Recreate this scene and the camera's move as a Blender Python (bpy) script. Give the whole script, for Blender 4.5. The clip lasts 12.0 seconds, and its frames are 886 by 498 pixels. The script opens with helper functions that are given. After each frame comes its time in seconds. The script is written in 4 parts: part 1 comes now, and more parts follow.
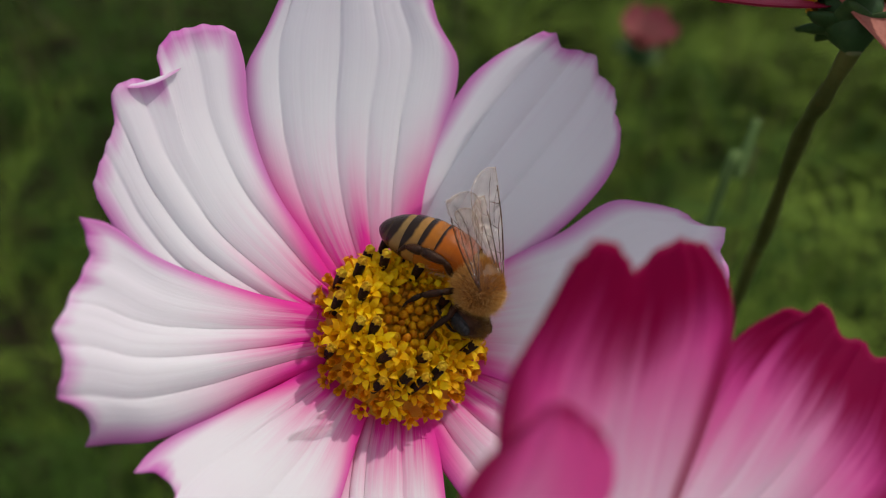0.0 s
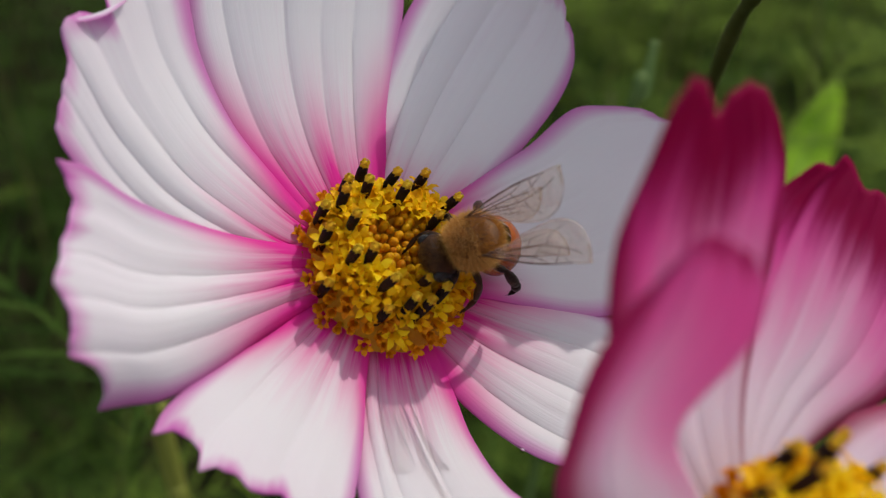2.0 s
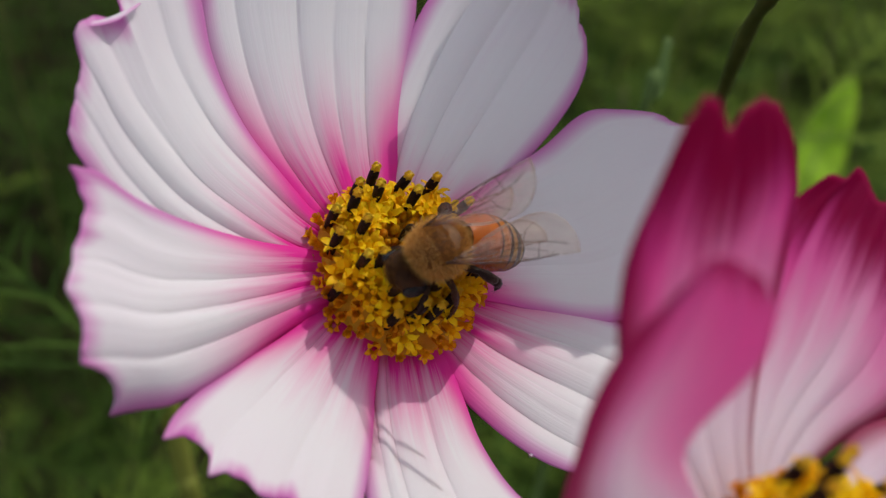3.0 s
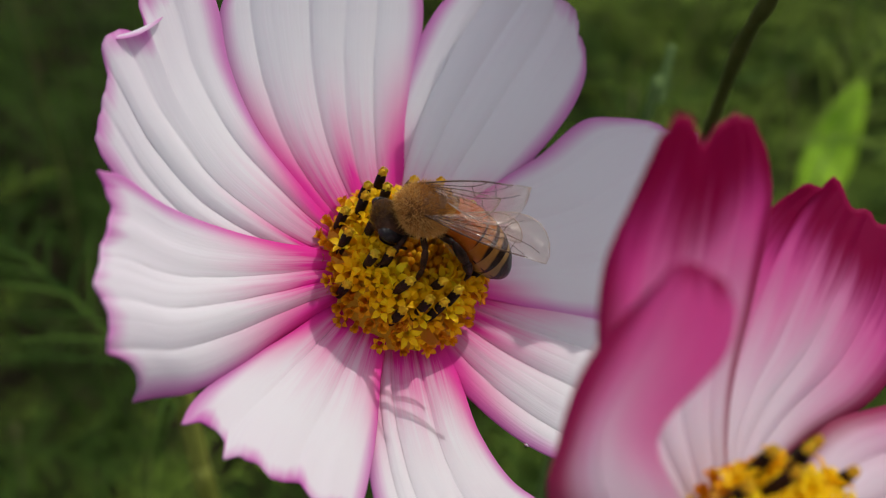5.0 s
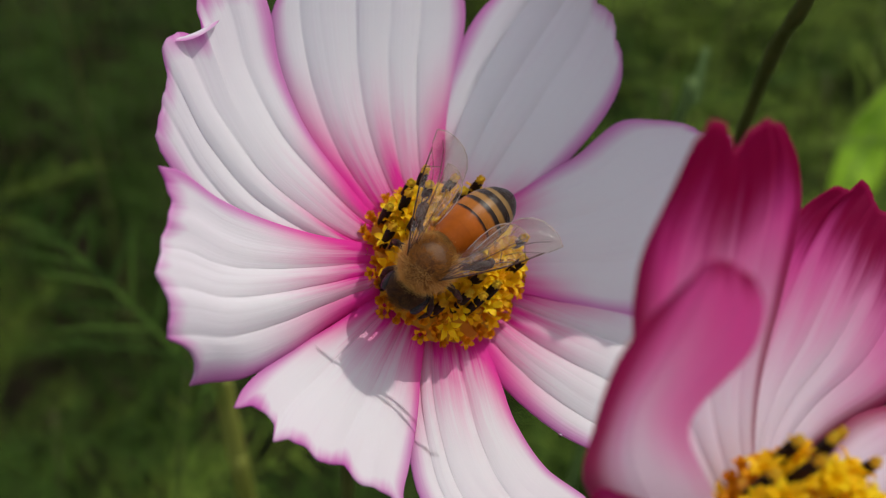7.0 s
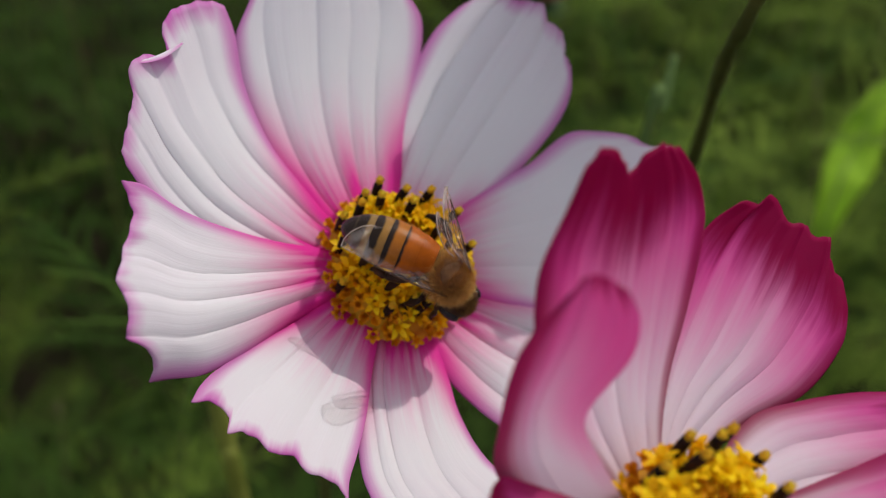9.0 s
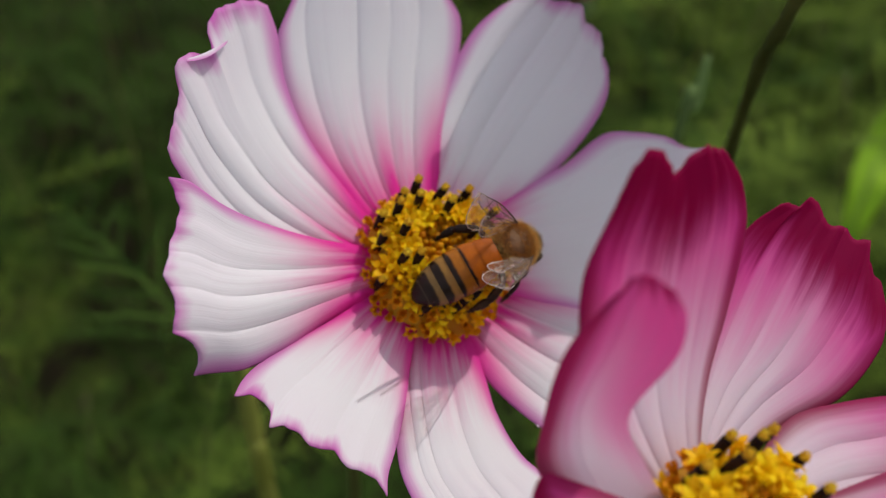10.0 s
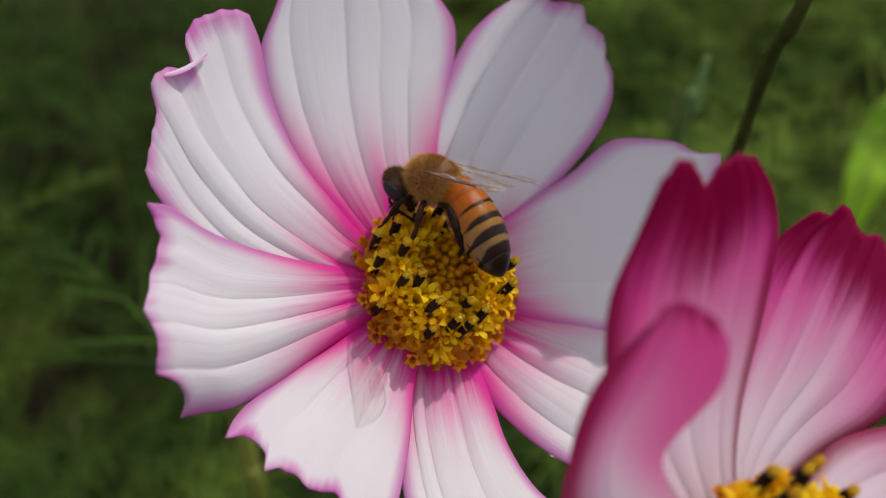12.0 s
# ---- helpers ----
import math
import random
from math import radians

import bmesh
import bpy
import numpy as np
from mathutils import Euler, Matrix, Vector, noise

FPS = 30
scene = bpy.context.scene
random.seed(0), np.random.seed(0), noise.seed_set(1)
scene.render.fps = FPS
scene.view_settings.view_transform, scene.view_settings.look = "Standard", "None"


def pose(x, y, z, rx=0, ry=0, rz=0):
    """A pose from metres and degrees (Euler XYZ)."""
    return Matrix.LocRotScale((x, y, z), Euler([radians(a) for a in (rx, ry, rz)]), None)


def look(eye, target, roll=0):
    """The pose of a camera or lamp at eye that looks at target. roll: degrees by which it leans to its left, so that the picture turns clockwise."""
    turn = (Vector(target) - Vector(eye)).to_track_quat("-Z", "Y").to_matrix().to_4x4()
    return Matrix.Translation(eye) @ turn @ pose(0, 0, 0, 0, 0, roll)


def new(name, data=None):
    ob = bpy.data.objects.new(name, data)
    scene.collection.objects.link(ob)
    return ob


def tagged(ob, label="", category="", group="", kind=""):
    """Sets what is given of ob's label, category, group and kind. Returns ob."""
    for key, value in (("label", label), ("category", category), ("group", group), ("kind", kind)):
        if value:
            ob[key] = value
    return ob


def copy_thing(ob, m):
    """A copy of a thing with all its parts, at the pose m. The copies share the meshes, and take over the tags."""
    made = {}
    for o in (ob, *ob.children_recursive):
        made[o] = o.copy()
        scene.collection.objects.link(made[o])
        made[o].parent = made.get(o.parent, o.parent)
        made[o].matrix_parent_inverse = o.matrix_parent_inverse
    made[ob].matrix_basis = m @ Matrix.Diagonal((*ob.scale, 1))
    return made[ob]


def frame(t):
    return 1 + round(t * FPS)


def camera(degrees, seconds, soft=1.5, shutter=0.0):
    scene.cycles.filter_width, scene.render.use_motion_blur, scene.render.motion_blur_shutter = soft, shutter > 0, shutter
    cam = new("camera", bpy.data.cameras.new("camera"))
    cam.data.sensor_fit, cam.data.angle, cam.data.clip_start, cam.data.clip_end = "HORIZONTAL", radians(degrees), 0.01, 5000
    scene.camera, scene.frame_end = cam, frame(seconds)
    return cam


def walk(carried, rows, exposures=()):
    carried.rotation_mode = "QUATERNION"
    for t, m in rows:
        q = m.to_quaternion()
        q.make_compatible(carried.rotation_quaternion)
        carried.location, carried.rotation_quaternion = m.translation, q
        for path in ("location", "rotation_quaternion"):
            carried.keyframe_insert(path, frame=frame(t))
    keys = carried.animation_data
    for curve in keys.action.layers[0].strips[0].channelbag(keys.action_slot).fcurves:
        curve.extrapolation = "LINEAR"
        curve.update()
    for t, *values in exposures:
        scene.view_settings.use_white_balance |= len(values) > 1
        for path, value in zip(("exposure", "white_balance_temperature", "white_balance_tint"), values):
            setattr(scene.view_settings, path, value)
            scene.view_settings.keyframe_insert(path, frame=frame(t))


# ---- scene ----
# The eye's way round the flower, in metres and degrees.
cam = camera(46.0, 12.0, soft=1.1)
cam.data.dof.use_dof = True
cam.data.dof.focus_distance = 0.0880
cam.data.dof.aperture_fstop = 25.0
EYE_ROWS = [
    (0.0, 0.00000, 0.00000, 0.52000, 52.00, -0.00, -0.00),
    (0.5, -0.00410, 0.00254, 0.51706, 51.62, 0.13, -0.83),
    (1.0, -0.01042, 0.00307, 0.51197, 51.60, -0.04, -4.99),
    (1.5, -0.01167, 0.00134, 0.51328, 51.28, 0.45, -9.04),
    (2.0, -0.01237, 0.00055, 0.51294, 51.50, 0.22, -11.29),
    (2.5, -0.00856, 0.00170, 0.51219, 51.29, -0.14, -11.34),
    (3.0, -0.01217, 0.00131, 0.51404, 50.84, 0.19, -10.48),
    (5.0, -0.01185, -0.00248, 0.51732, 50.74, 0.32, -9.59),
    (5.5, -0.01069, -0.00253, 0.52069, 50.51, 0.59, -9.11),
    (6.0, -0.01503, -0.00367, 0.51868, 50.46, 0.80, -8.33),
    (6.5, -0.01421, -0.00418, 0.51916, 50.60, 0.72, -8.12),
    (8.5, -0.00946, -0.00953, 0.52165, 50.35, 1.15, -7.06),
    (9.0, -0.00802, -0.01008, 0.52467, 50.10, 1.04, -7.26),
    (9.5, -0.01095, -0.01090, 0.52477, 50.16, 1.02, -6.38),
    (10.0, -0.00970, -0.01057, 0.52528, 50.04, 1.31, -5.98),
    (10.5, -0.00904, -0.01130, 0.52525, 50.08, 1.23, -6.06),
    (11.0, -0.00840, -0.01119, 0.52583, 50.06, 1.41, -6.12),
    (11.5, -0.00804, -0.00742, 0.52468, 50.22, 1.65, -6.89),
    (12.0, -0.01031, -0.00475, 0.52205, 50.40, 2.21, -7.56),
]
walk(cam, [(t, pose(x, y, z, rx, ry, rz)) for t, x, y, z, rx, ry, rz in EYE_ROWS], exposures=[(0.0, 0.25), (12.0, 0.25)])

# ---- world, sun ----
MM = 0.001
SUN_WAY = Vector((0.546, 0.321, 0.774))
world = bpy.data.worlds.new("sky")
scene.world = world
world.use_nodes = True
wn = world.node_tree
sky = wn.nodes.new("ShaderNodeTexSky")
sky.sky_type, sky.sun_disc = "NISHITA", False
sky.sun_elevation, sky.sun_rotation = radians(50.7), radians(59.6)
sky.dust_density, sky.air_density = 2.0, 1.0
haze = wn.nodes.new("ShaderNodeMix")
haze.data_type, haze.blend_type = "RGBA", "ADD"
haze.inputs[0].default_value = 1.0
haze.inputs[7].default_value = (6.5, 6.4, 6.4, 1.0)  # bright thin cloud all over the sky
wn.links.new(sky.outputs[0], haze.inputs[6])
wn.links.new(haze.outputs[2], wn.nodes["Background"].inputs[0])
wn.nodes["Background"].inputs[1].default_value = 0.06
sun = new("sun", bpy.data.lights.new("sun", "SUN"))
sun.data.energy, sun.data.angle, sun.data.color = 1.75, radians(0.5), (1.0, 0.95, 0.87)
sun.matrix_world = look(SUN_WAY * 3, (0, 0, 0))


# ---- material helpers ----
class Nodes:
    """A small node writer: values, or sockets, go in by name or number."""

    def __init__(self, name):
        self.m = bpy.data.materials.new(name)
        self.m.use_nodes = True
        self.t = self.m.node_tree
        self.t.nodes.clear()

    def put(self, socket, value):
        if isinstance(value, bpy.types.NodeSocket):
            self.t.links.new(value, socket)
        else:
            socket.default_value = value

    def node(self, kind, ins=()):
        node = self.t.nodes.new("ShaderNode" + kind)
        for key, value in dict(ins).items():
            self.put(node.inputs[key], value)
        return node

    def add(self, kind, ins=(), out=0):
        return self.node(kind, ins).outputs[out]

    def math(self, op, a, b=0.0, clamp=False):
        node = self.node("Math", {0: a, 1: b})
        node.operation, node.use_clamp = op, clamp
        return node.outputs[0]

    def ease(self, v, lo, hi):
        node = self.node("MapRange", {0: v, 1: lo, 2: hi, 3: 0.0, 4: 1.0})
        node.interpolation_type = "SMOOTHSTEP"
        return node.outputs[0]

    def mix(self, f, a, b):
        node = self.node("Mix")
        node.data_type = "RGBA"
        for key, value in ((0, f), (6, a), (7, b)):
            self.put(node.inputs[key], value)
        return node.outputs[2]

    def noise(self, vec, scale, detail=3.0, rough=0.55):
        return self.add("TexNoise", {"Vector": vec, "Scale": scale, "Detail": detail, "Roughness": rough})

    def bump(self, height, strength, distance):
        return self.add("Bump", {"Height": height, "Strength": strength, "Distance": distance})

    def end(self, shader):
        out = self.t.nodes.new("ShaderNodeOutputMaterial")
        self.t.links.new(shader, out.inputs[0])
        return self.m


def rgb(r, g, b):
    return (r, g, b, 1.0)


def thin_leaf(n, colour, through_colour, share, rough=0.5, normal=None, gloss=0.15):
    """Reflection and light let through, for petals and leaves."""
    ins = {"Base Color": colour, "Roughness": rough, "Specular IOR Level": gloss}
    ins2 = {"Color": through_colour}
    if normal is not None:
        ins["Normal"] = normal
        ins2["Normal"] = normal
    a = n.add("BsdfPrincipled", ins)
    b = n.add("BsdfTranslucent", ins2)
    return n.add("MixShader", {0: share, 1: a, 2: b})


def petal_material(name, pale, rim, heart, rim_start, rim_soft, heart_reach, veins, edge_start=0.84, middle=None, share=0.36, edge_full=1.04, one_edge=False, ray_count=7.5):
    """Pigment by the petal's own coordinates: pale blade, coloured rim, coloured heart with rays."""
    n = Nodes(name)
    uv = n.add("UVMap")
    sep = n.t.nodes.new("ShaderNodeSeparateXYZ")
    n.t.links.new(uv, sep.inputs[0])
    across, along = sep.outputs[0], sep.outputs[1]
    side = n.math("ABSOLUTE", n.math("SUBTRACT", n.math("MULTIPLY", across, 2.0), 1.0))
    rim_side = across if one_edge else side
    rnd = n.add("ObjectInfo", out="Random")
    shift = n.math("MULTIPLY", rnd, 37.0)
    ray_at = n.add("CombineXYZ", {0: n.math("MULTIPLY", across, ray_count), 1: n.math("MULTIPLY", along, 1.1), 2: shift})
    rays = n.noise(ray_at, 1.0, 4.0, 0.6)
    fine_at = n.add("CombineXYZ", {0: n.math("MULTIPLY", across, 70.0), 1: n.math("MULTIPLY", along, 2.5), 2: shift})
    fine = n.noise(fine_at, 1.0, 3.0, 0.6)
    blot_at = n.add("CombineXYZ", {0: n.math("MULTIPLY", across, 3.0), 1: n.math("MULTIPLY", along, 3.0), 2: shift})
    blot = n.noise(blot_at, 1.0, 3.0, 0.5)
    waver = n.math("MULTIPLY", n.math("SUBTRACT", rays, 0.5), veins)
    waver2 = n.math("ADD", waver, n.math("MULTIPLY", n.math("SUBTRACT", blot, 0.5), 0.12))
    top = n.ease(n.math("ADD", along, waver2), rim_start, rim_start + rim_soft)
    edge = n.math("MULTIPLY", n.ease(n.math("ADD", rim_side, n.math("MULTIPLY", waver2, 0.5)), edge_start, edge_full), 0.85)
    blush = n.math("MULTIPLY", n.ease(n.math("MAXIMUM", side, n.math("MULTIPLY", along, 0.95)), 0.60, 1.0), 0.055)
    rim_f = n.math("MAXIMUM", n.math("MAXIMUM", top, edge), blush)
    reach = n.math("ADD", along, waver)
    near = n.ease(reach, heart_reach, heart_reach * 0.36)
    side_f = n.ease(n.math("SUBTRACT", side, n.math("MULTIPLY", along, 0.45)), 0.23, 0.70)
    ray_f = n.ease(n.math("ADD", n.math("MULTIPLY", rays, 0.86), n.math("MULTIPLY", fine, 0.14)), 0.37, 0.68)
    wash = n.math("MULTIPLY", n.ease(reach, heart_reach * 0.74, heart_reach * 0.08), 0.84)
    ray_wash = n.math("MULTIPLY", n.math("MULTIPLY", n.ease(reach, heart_reach * 0.95, heart_reach * 0.25), ray_f), 0.68)
    heart_f = n.math("MAXIMUM", n.math("MULTIPLY", near, side_f), n.math("ADD", wash, ray_wash), clamp=True)
    if middle is not None:
        pale = n.mix(n.ease(n.math("ADD", along, n.math("ADD", waver, n.math("MULTIPLY", side, 0.20))), 0.40, 1.02), pale, middle)
    base = n.mix(n.math("MULTIPLY", n.ease(fine, 0.5, 0.75), 0.035), pale, rim)
    base = n.mix(n.math("MULTIPLY", n.ease(blot, 0.45, 0.8), 0.015), base, rim)
    col = n.mix(n.math("MULTIPLY", rim_f, 0.99), base, rim)
    col = n.mix(heart_f, col, heart)
    hgt = n.math("ADD", n.math("MULTIPLY", fine, 0.6), n.math("MULTIPLY", rays, 0.8))
    nor = n.bump(hgt, 0.14, 0.0004)
    return n.end(thin_leaf(n, col, col, share, 0.5, nor))


def grainy(name, a, b, scale, rough=0.6, bump=0.3, share=0.0, metal=0.0, depth=0.0003, spread=(0.35, 0.7), gloss=0.3):
    """Two tones of one stuff, fine and coarse grain, object to object variation."""
    n = Nodes(name)
    at = n.add("TexCoord", out="Object")
    rnd = n.add("ObjectInfo", out="Random")
    big = n.noise(at, scale, 4.0)
    small = n.noise(at, scale * 7.0, 3.0)
    f = n.ease(n.math("ADD", n.math("MULTIPLY", big, 0.7), n.math("ADD", n.math("MULTIPLY", small, 0.3), n.math("MULTIPLY", n.math("SUBTRACT", rnd, 0.5), 0.25))), *spread)
    col = n.mix(f, a, b)
    nor = n.bump(small, bump, depth)
    if share:
        return n.end(thin_leaf(n, col, col, share, rough, nor))
    return n.end(n.add("BsdfPrincipled", {"Base Color": col, "Roughness": rough, "Metallic": metal, "Normal": nor, "Specular IOR Level": gloss}))


def blade_material(name, a, b, share=0.35, rough=0.45):
    """Leaves in one joined mesh: each blade has its own tone."""
    n = Nodes(name)
    isl = n.add("NewGeometry", out="Random Per Island")
    at = n.add("TexCoord", out="Object")
    f = n.math("ADD", n.math("MULTIPLY", isl, 0.7), n.math("MULTIPLY", n.noise(at, 30.0), 0.4), clamp=True)
    col = n.mix(f, a, b)
    return n.end(thin_leaf(n, col, col, share, rough, None, 0.06))


def wing_film():
    n = Nodes("wing_film")
    at = n.add("TexCoord", out="Object")
    wrinkle = n.noise(at, 900.0, 4.0)
    nor = n.bump(wrinkle, 1.0, 0.0012)
    film = n.add("BsdfPrincipled", {"Base Color": rgb(0.62, 0.46, 0.33), "Roughness": 0.10, "Normal": nor, "IOR": 1.6, "Specular IOR Level": 1.0})
    clear = n.add("BsdfTransparent", {"Color": rgb(0.98, 0.93, 0.86)})
    skin = n.add("MixShader", {0: 0.10, 1: clear, 2: film})
    shine = n.add("BsdfGlossy", {"Color": rgb(1.0, 0.97, 0.93), "Roughness": 0.20, "Normal": nor})
    sheen = n.math("ADD", 0.06, n.math("MULTIPLY", n.add("LayerWeight", {"Blend": 0.3, "Normal": nor}, "Facing"), 0.20))
    return n.end(n.add("MixShader", {0: sheen, 1: skin, 2: shine}))


PETAL_WHITE = petal_material("petal_white_pink_rim", rgb(0.85, 0.835, 0.85), rgb(0.64, 0.12, 0.50), rgb(0.82, 0.035, 0.37), 0.925, 0.11, 0.80, 0.12, 0.79, edge_full=1.01)
PETAL_LONG = petal_material("petal_white_long", rgb(0.85, 0.835, 0.85), rgb(0.64, 0.12, 0.50), rgb(0.82, 0.035, 0.37), 0.925, 0.11, 0.70, 0.12, 0.79, edge_full=1.01)
PETAL_FAINT = petal_material("petal_white_faint_heart", rgb(0.85, 0.835, 0.85), rgb(0.64, 0.12, 0.50), rgb(0.80, 0.04, 0.40), 0.925, 0.11, 0.50, 0.12, 0.79, edge_full=1.01)
PETAL_ROSE = petal_material("petal_rose_crimson_rim", rgb(0.90, 0.78, 0.84), rgb(0.38, 0.001, 0.075), rgb(0.68, 0.02, 0.30), 0.73, 0.20, 0.14, 0.32, 0.71, rgb(0.86, 0.09, 0.46), share=0.55, edge_full=0.99, ray_count=11.0)
PETAL_ROSE_PALE = petal_material("petal_pale_rose", rgb(0.90, 0.78, 0.84), rgb(0.46, 0.004, 0.13), rgb(0.68, 0.02, 0.30), 0.93, 0.10, 0.14, 0.22, 0.62, rgb(0.88, 0.23, 0.56), share=0.62, edge_full=0.94, one_edge=True, ray_count=11.0)
PETAL_SALMON = petal_material("petal_salmon_pink", rgb(0.44, 0.16, 0.15), rgb(0.34, 0.07, 0.09), rgb(0.50, 0.12, 0.12), 0.5, 0.5, 0.2, 0.2)
PETAL_RED = petal_material("petal_dark_red", rgb(0.45, 0.05, 0.12), rgb(0.30, 0.006, 0.03), rgb(0.40, 0.02, 0.07), 0.30, 0.5, 0.2, 0.2)
YELLOW = grainy("floret_yellow", rgb(0.92, 0.52, 0.003), rgb(0.99, 0.78, 0.012), 900.0, 0.45, 0.3, 0.35)
ORANGE = grainy("floret_orange", rgb(0.58, 0.19, 0.003), rgb(0.88, 0.43, 0.006), 900.0, 0.55, 0.3, 0.25)
OCHRE = grainy("disc_ochre", rgb(0.42, 0.19, 0.01), rgb(0.62, 0.33, 0.015), 700.0, 0.7, 0.5)
AMBER_BUD = grainy("bud_amber", rgb(0.68, 0.30, 0.005), rgb(0.92, 0.54, 0.010), 900.0, 0.4, 0.3, 0.35)
POLLEN = grainy("pollen", rgb(0.90, 0.46, 0.008), rgb(0.98, 0.68, 0.03), 3000.0, 0.9, 0.9)
ANTHER = grainy("anther_brown", rgb(0.008, 0.004, 0.003), rgb(0.030, 0.011, 0.006), 1500.0, 0.6, 0.4, gloss=0.1)
GREEN = grainy("stem_green", rgb(0.060, 0.068, 0.014), rgb(0.12, 0.125, 0.030), 120.0, 0.5, 0.3)
SEPAL = grainy("sepal_green", rgb(0.03, 0.07, 0.02), rgb(0.07, 0.12, 0.035), 200.0, 0.5, 0.3, 0.2)
SEPAL_PINK = grainy("sepal_salmon", rgb(0.42, 0.13, 0.09), rgb(0.60, 0.24, 0.18), 200.0, 0.55, 0.3, 0.3)
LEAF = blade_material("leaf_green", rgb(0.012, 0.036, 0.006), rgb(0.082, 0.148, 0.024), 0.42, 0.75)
# lighter twin of LEAF: sunlight on the right-hand plants is put into the colour
LEAF_SUN_TONE = blade_material("leaf_green_sun_tone", rgb(0.05, 0.10, 0.014), rgb(0.27, 0.38, 0.055), 0.45, 0.7)
GRASS = blade_material("grass_green", rgb(0.008, 0.024, 0.004), rgb(0.050, 0.092, 0.014), 0.42, 0.75)
# brighter than leaf pigment: the sun on the tall blade is in this colour
BLADE_SUN_TONE = grainy("blade_green_sun_tone", rgb(0.22, 0.42, 0.02), rgb(0.52, 0.78, 0.06), 60.0, 0.45, 0.3, 0.5)
OLIVE = grainy("stem_olive", rgb(0.17, 0.19, 0.03), rgb(0.27, 0.28, 0.06), 90.0, 0.5, 0.3, 0.2)
PALE_LEAF = grainy("leaf_pale_green", rgb(0.10, 0.17, 0.05), rgb(0.17, 0.26, 0.08), 80.0, 0.5, 0.3, 0.3)
SOIL = grainy("soil", rgb(0.014, 0.010, 0.006), rgb(0.034, 0.026, 0.015), 12.0, 0.95, 0.8, depth=0.01, gloss=0.03)


def ring_material(name, front, band_from, dark=(0.018, 0.010, 0.006)):
    """One ring of the abdomen: coloured front, dark hind band with an uneven soft edge, thin pale hem."""
    n = Nodes(name)
    uv = n.add("UVMap")
    sep = n.t.nodes.new("ShaderNodeSeparateXYZ")
    n.t.links.new(uv, sep.inputs[0])
    at = n.add("TexCoord", out="Object")
    coarse, small = n.noise(at, 1500.0, 3.0), n.noise(at, 9000.0, 3.0)
    place = n.math("ADD", sep.outputs[1], n.math("MULTIPLY", n.math("SUBTRACT", coarse, 0.5), 0.18))
    back = n.math("SINE", n.math("MULTIPLY", sep.outputs[0], 2 * math.pi))
    flank = n.ease(back, 0.85, -0.1)
    place = n.math("SUBTRACT", place, n.math("MULTIPLY", flank, 0.32))
    tone = n.mix(coarse, rgb(*[c * 0.75 for c in front]), rgb(*[min(1.0, c * 1.3) for c in front]))
    col = n.mix(n.ease(place, band_from - 0.13, band_from + 0.05), tone, rgb(*dark))
    nor = n.bump(small, 0.35, 0.0001)
    rough = n.math("ADD", 0.14, n.math("MULTIPLY", small, 0.16))
    return n.end(n.add("BsdfPrincipled", {"Base Color": col, "Roughness": rough, "Normal": nor, "Specular IOR Level": 0.16}))


RINGS = [ring_material("bee_ring_amber", (0.31, 0.072, 0.004), 1.3), ring_material("bee_ring_amber_band", (0.35, 0.085, 0.005), 0.88), ring_material("bee_ring_amber_dark", (0.32, 0.105, 0.010), 0.72),
         ring_material("bee_ring_tawny", (0.27, 0.135, 0.032), 0.52), ring_material("bee_ring_tan", (0.22, 0.13, 0.042), 0.46), ring_material("bee_ring_tip", (0.06, 0.04, 0.02), 0.15)]
CHITIN = grainy("bee_brown_chitin", rgb(0.012, 0.006, 0.004), rgb(0.055, 0.022, 0.009), 900.0, 0.38, 0.4, gloss=0.12)
BROWN = grainy("bee_thorax_brown", rgb(0.10, 0.04, 0.012), rgb(0.20, 0.09, 0.025), 900.0, 0.5, 0.4)
EYE_BLACK = grainy("bee_eye", rgb(0.004, 0.004, 0.004), rgb(0.012, 0.010, 0.010), 4000.0, 0.2, 0.4)
FUR = blade_material("bee_fur_golden", rgb(0.13, 0.048, 0.010), rgb(0.74, 0.35, 0.075), 0.3, 0.5)
FUR_DARK = blade_material("bee_fur_brown", rgb(0.05, 0.022, 0.008), rgb(0.30, 0.16, 0.045), 0.3, 0.6)
FUR_GOLD = blade_material("bee_fur_light", rgb(0.60, 0.32, 0.07), rgb(0.88, 0.60, 0.22), 0.4, 0.5)
FUR_PALE = blade_material("bee_fur_pale", rgb(0.40, 0.25, 0.10), rgb(0.62, 0.46, 0.24), 0.3, 0.5)
VEIN = grainy("wing_vein", rgb(0.07, 0.030, 0.012), rgb(0.16, 0.08, 0.035), 900.0, 0.4, 0.3)
RIM = grainy("wing_rim", rgb(0.42, 0.33, 0.27), rgb(0.60, 0.50, 0.42), 900.0, 0.25, 0.3, gloss=0.8)
FILM = wing_film()


# ---- mesh helpers ----
def make_mesh(name, verts, faces, uvs=None, smooth=True, mats=(), mat_index=None):
    me = bpy.data.meshes.new(name)
    me.from_pydata([tuple(v) for v in verts], [], faces)
    for m in mats:
        me.materials.append(m)
    if mat_index is not None:
        me.polygons.foreach_set("material_index", mat_index)
    if smooth:
        me.polygons.foreach_set("use_smooth", [True] * len(me.polygons))
    if uvs is not None:
        layer = me.uv_layers.new(name="UVMap")
        for loop in me.loops:
            layer.data[loop.index].uv = uvs[loop.vertex_index]
    me.update()
    return me


def part(name, me, parent, label="", kind=""):
    ob = new(name, me)
    ob.parent = parent
    return tagged(ob, label=label, kind=kind)


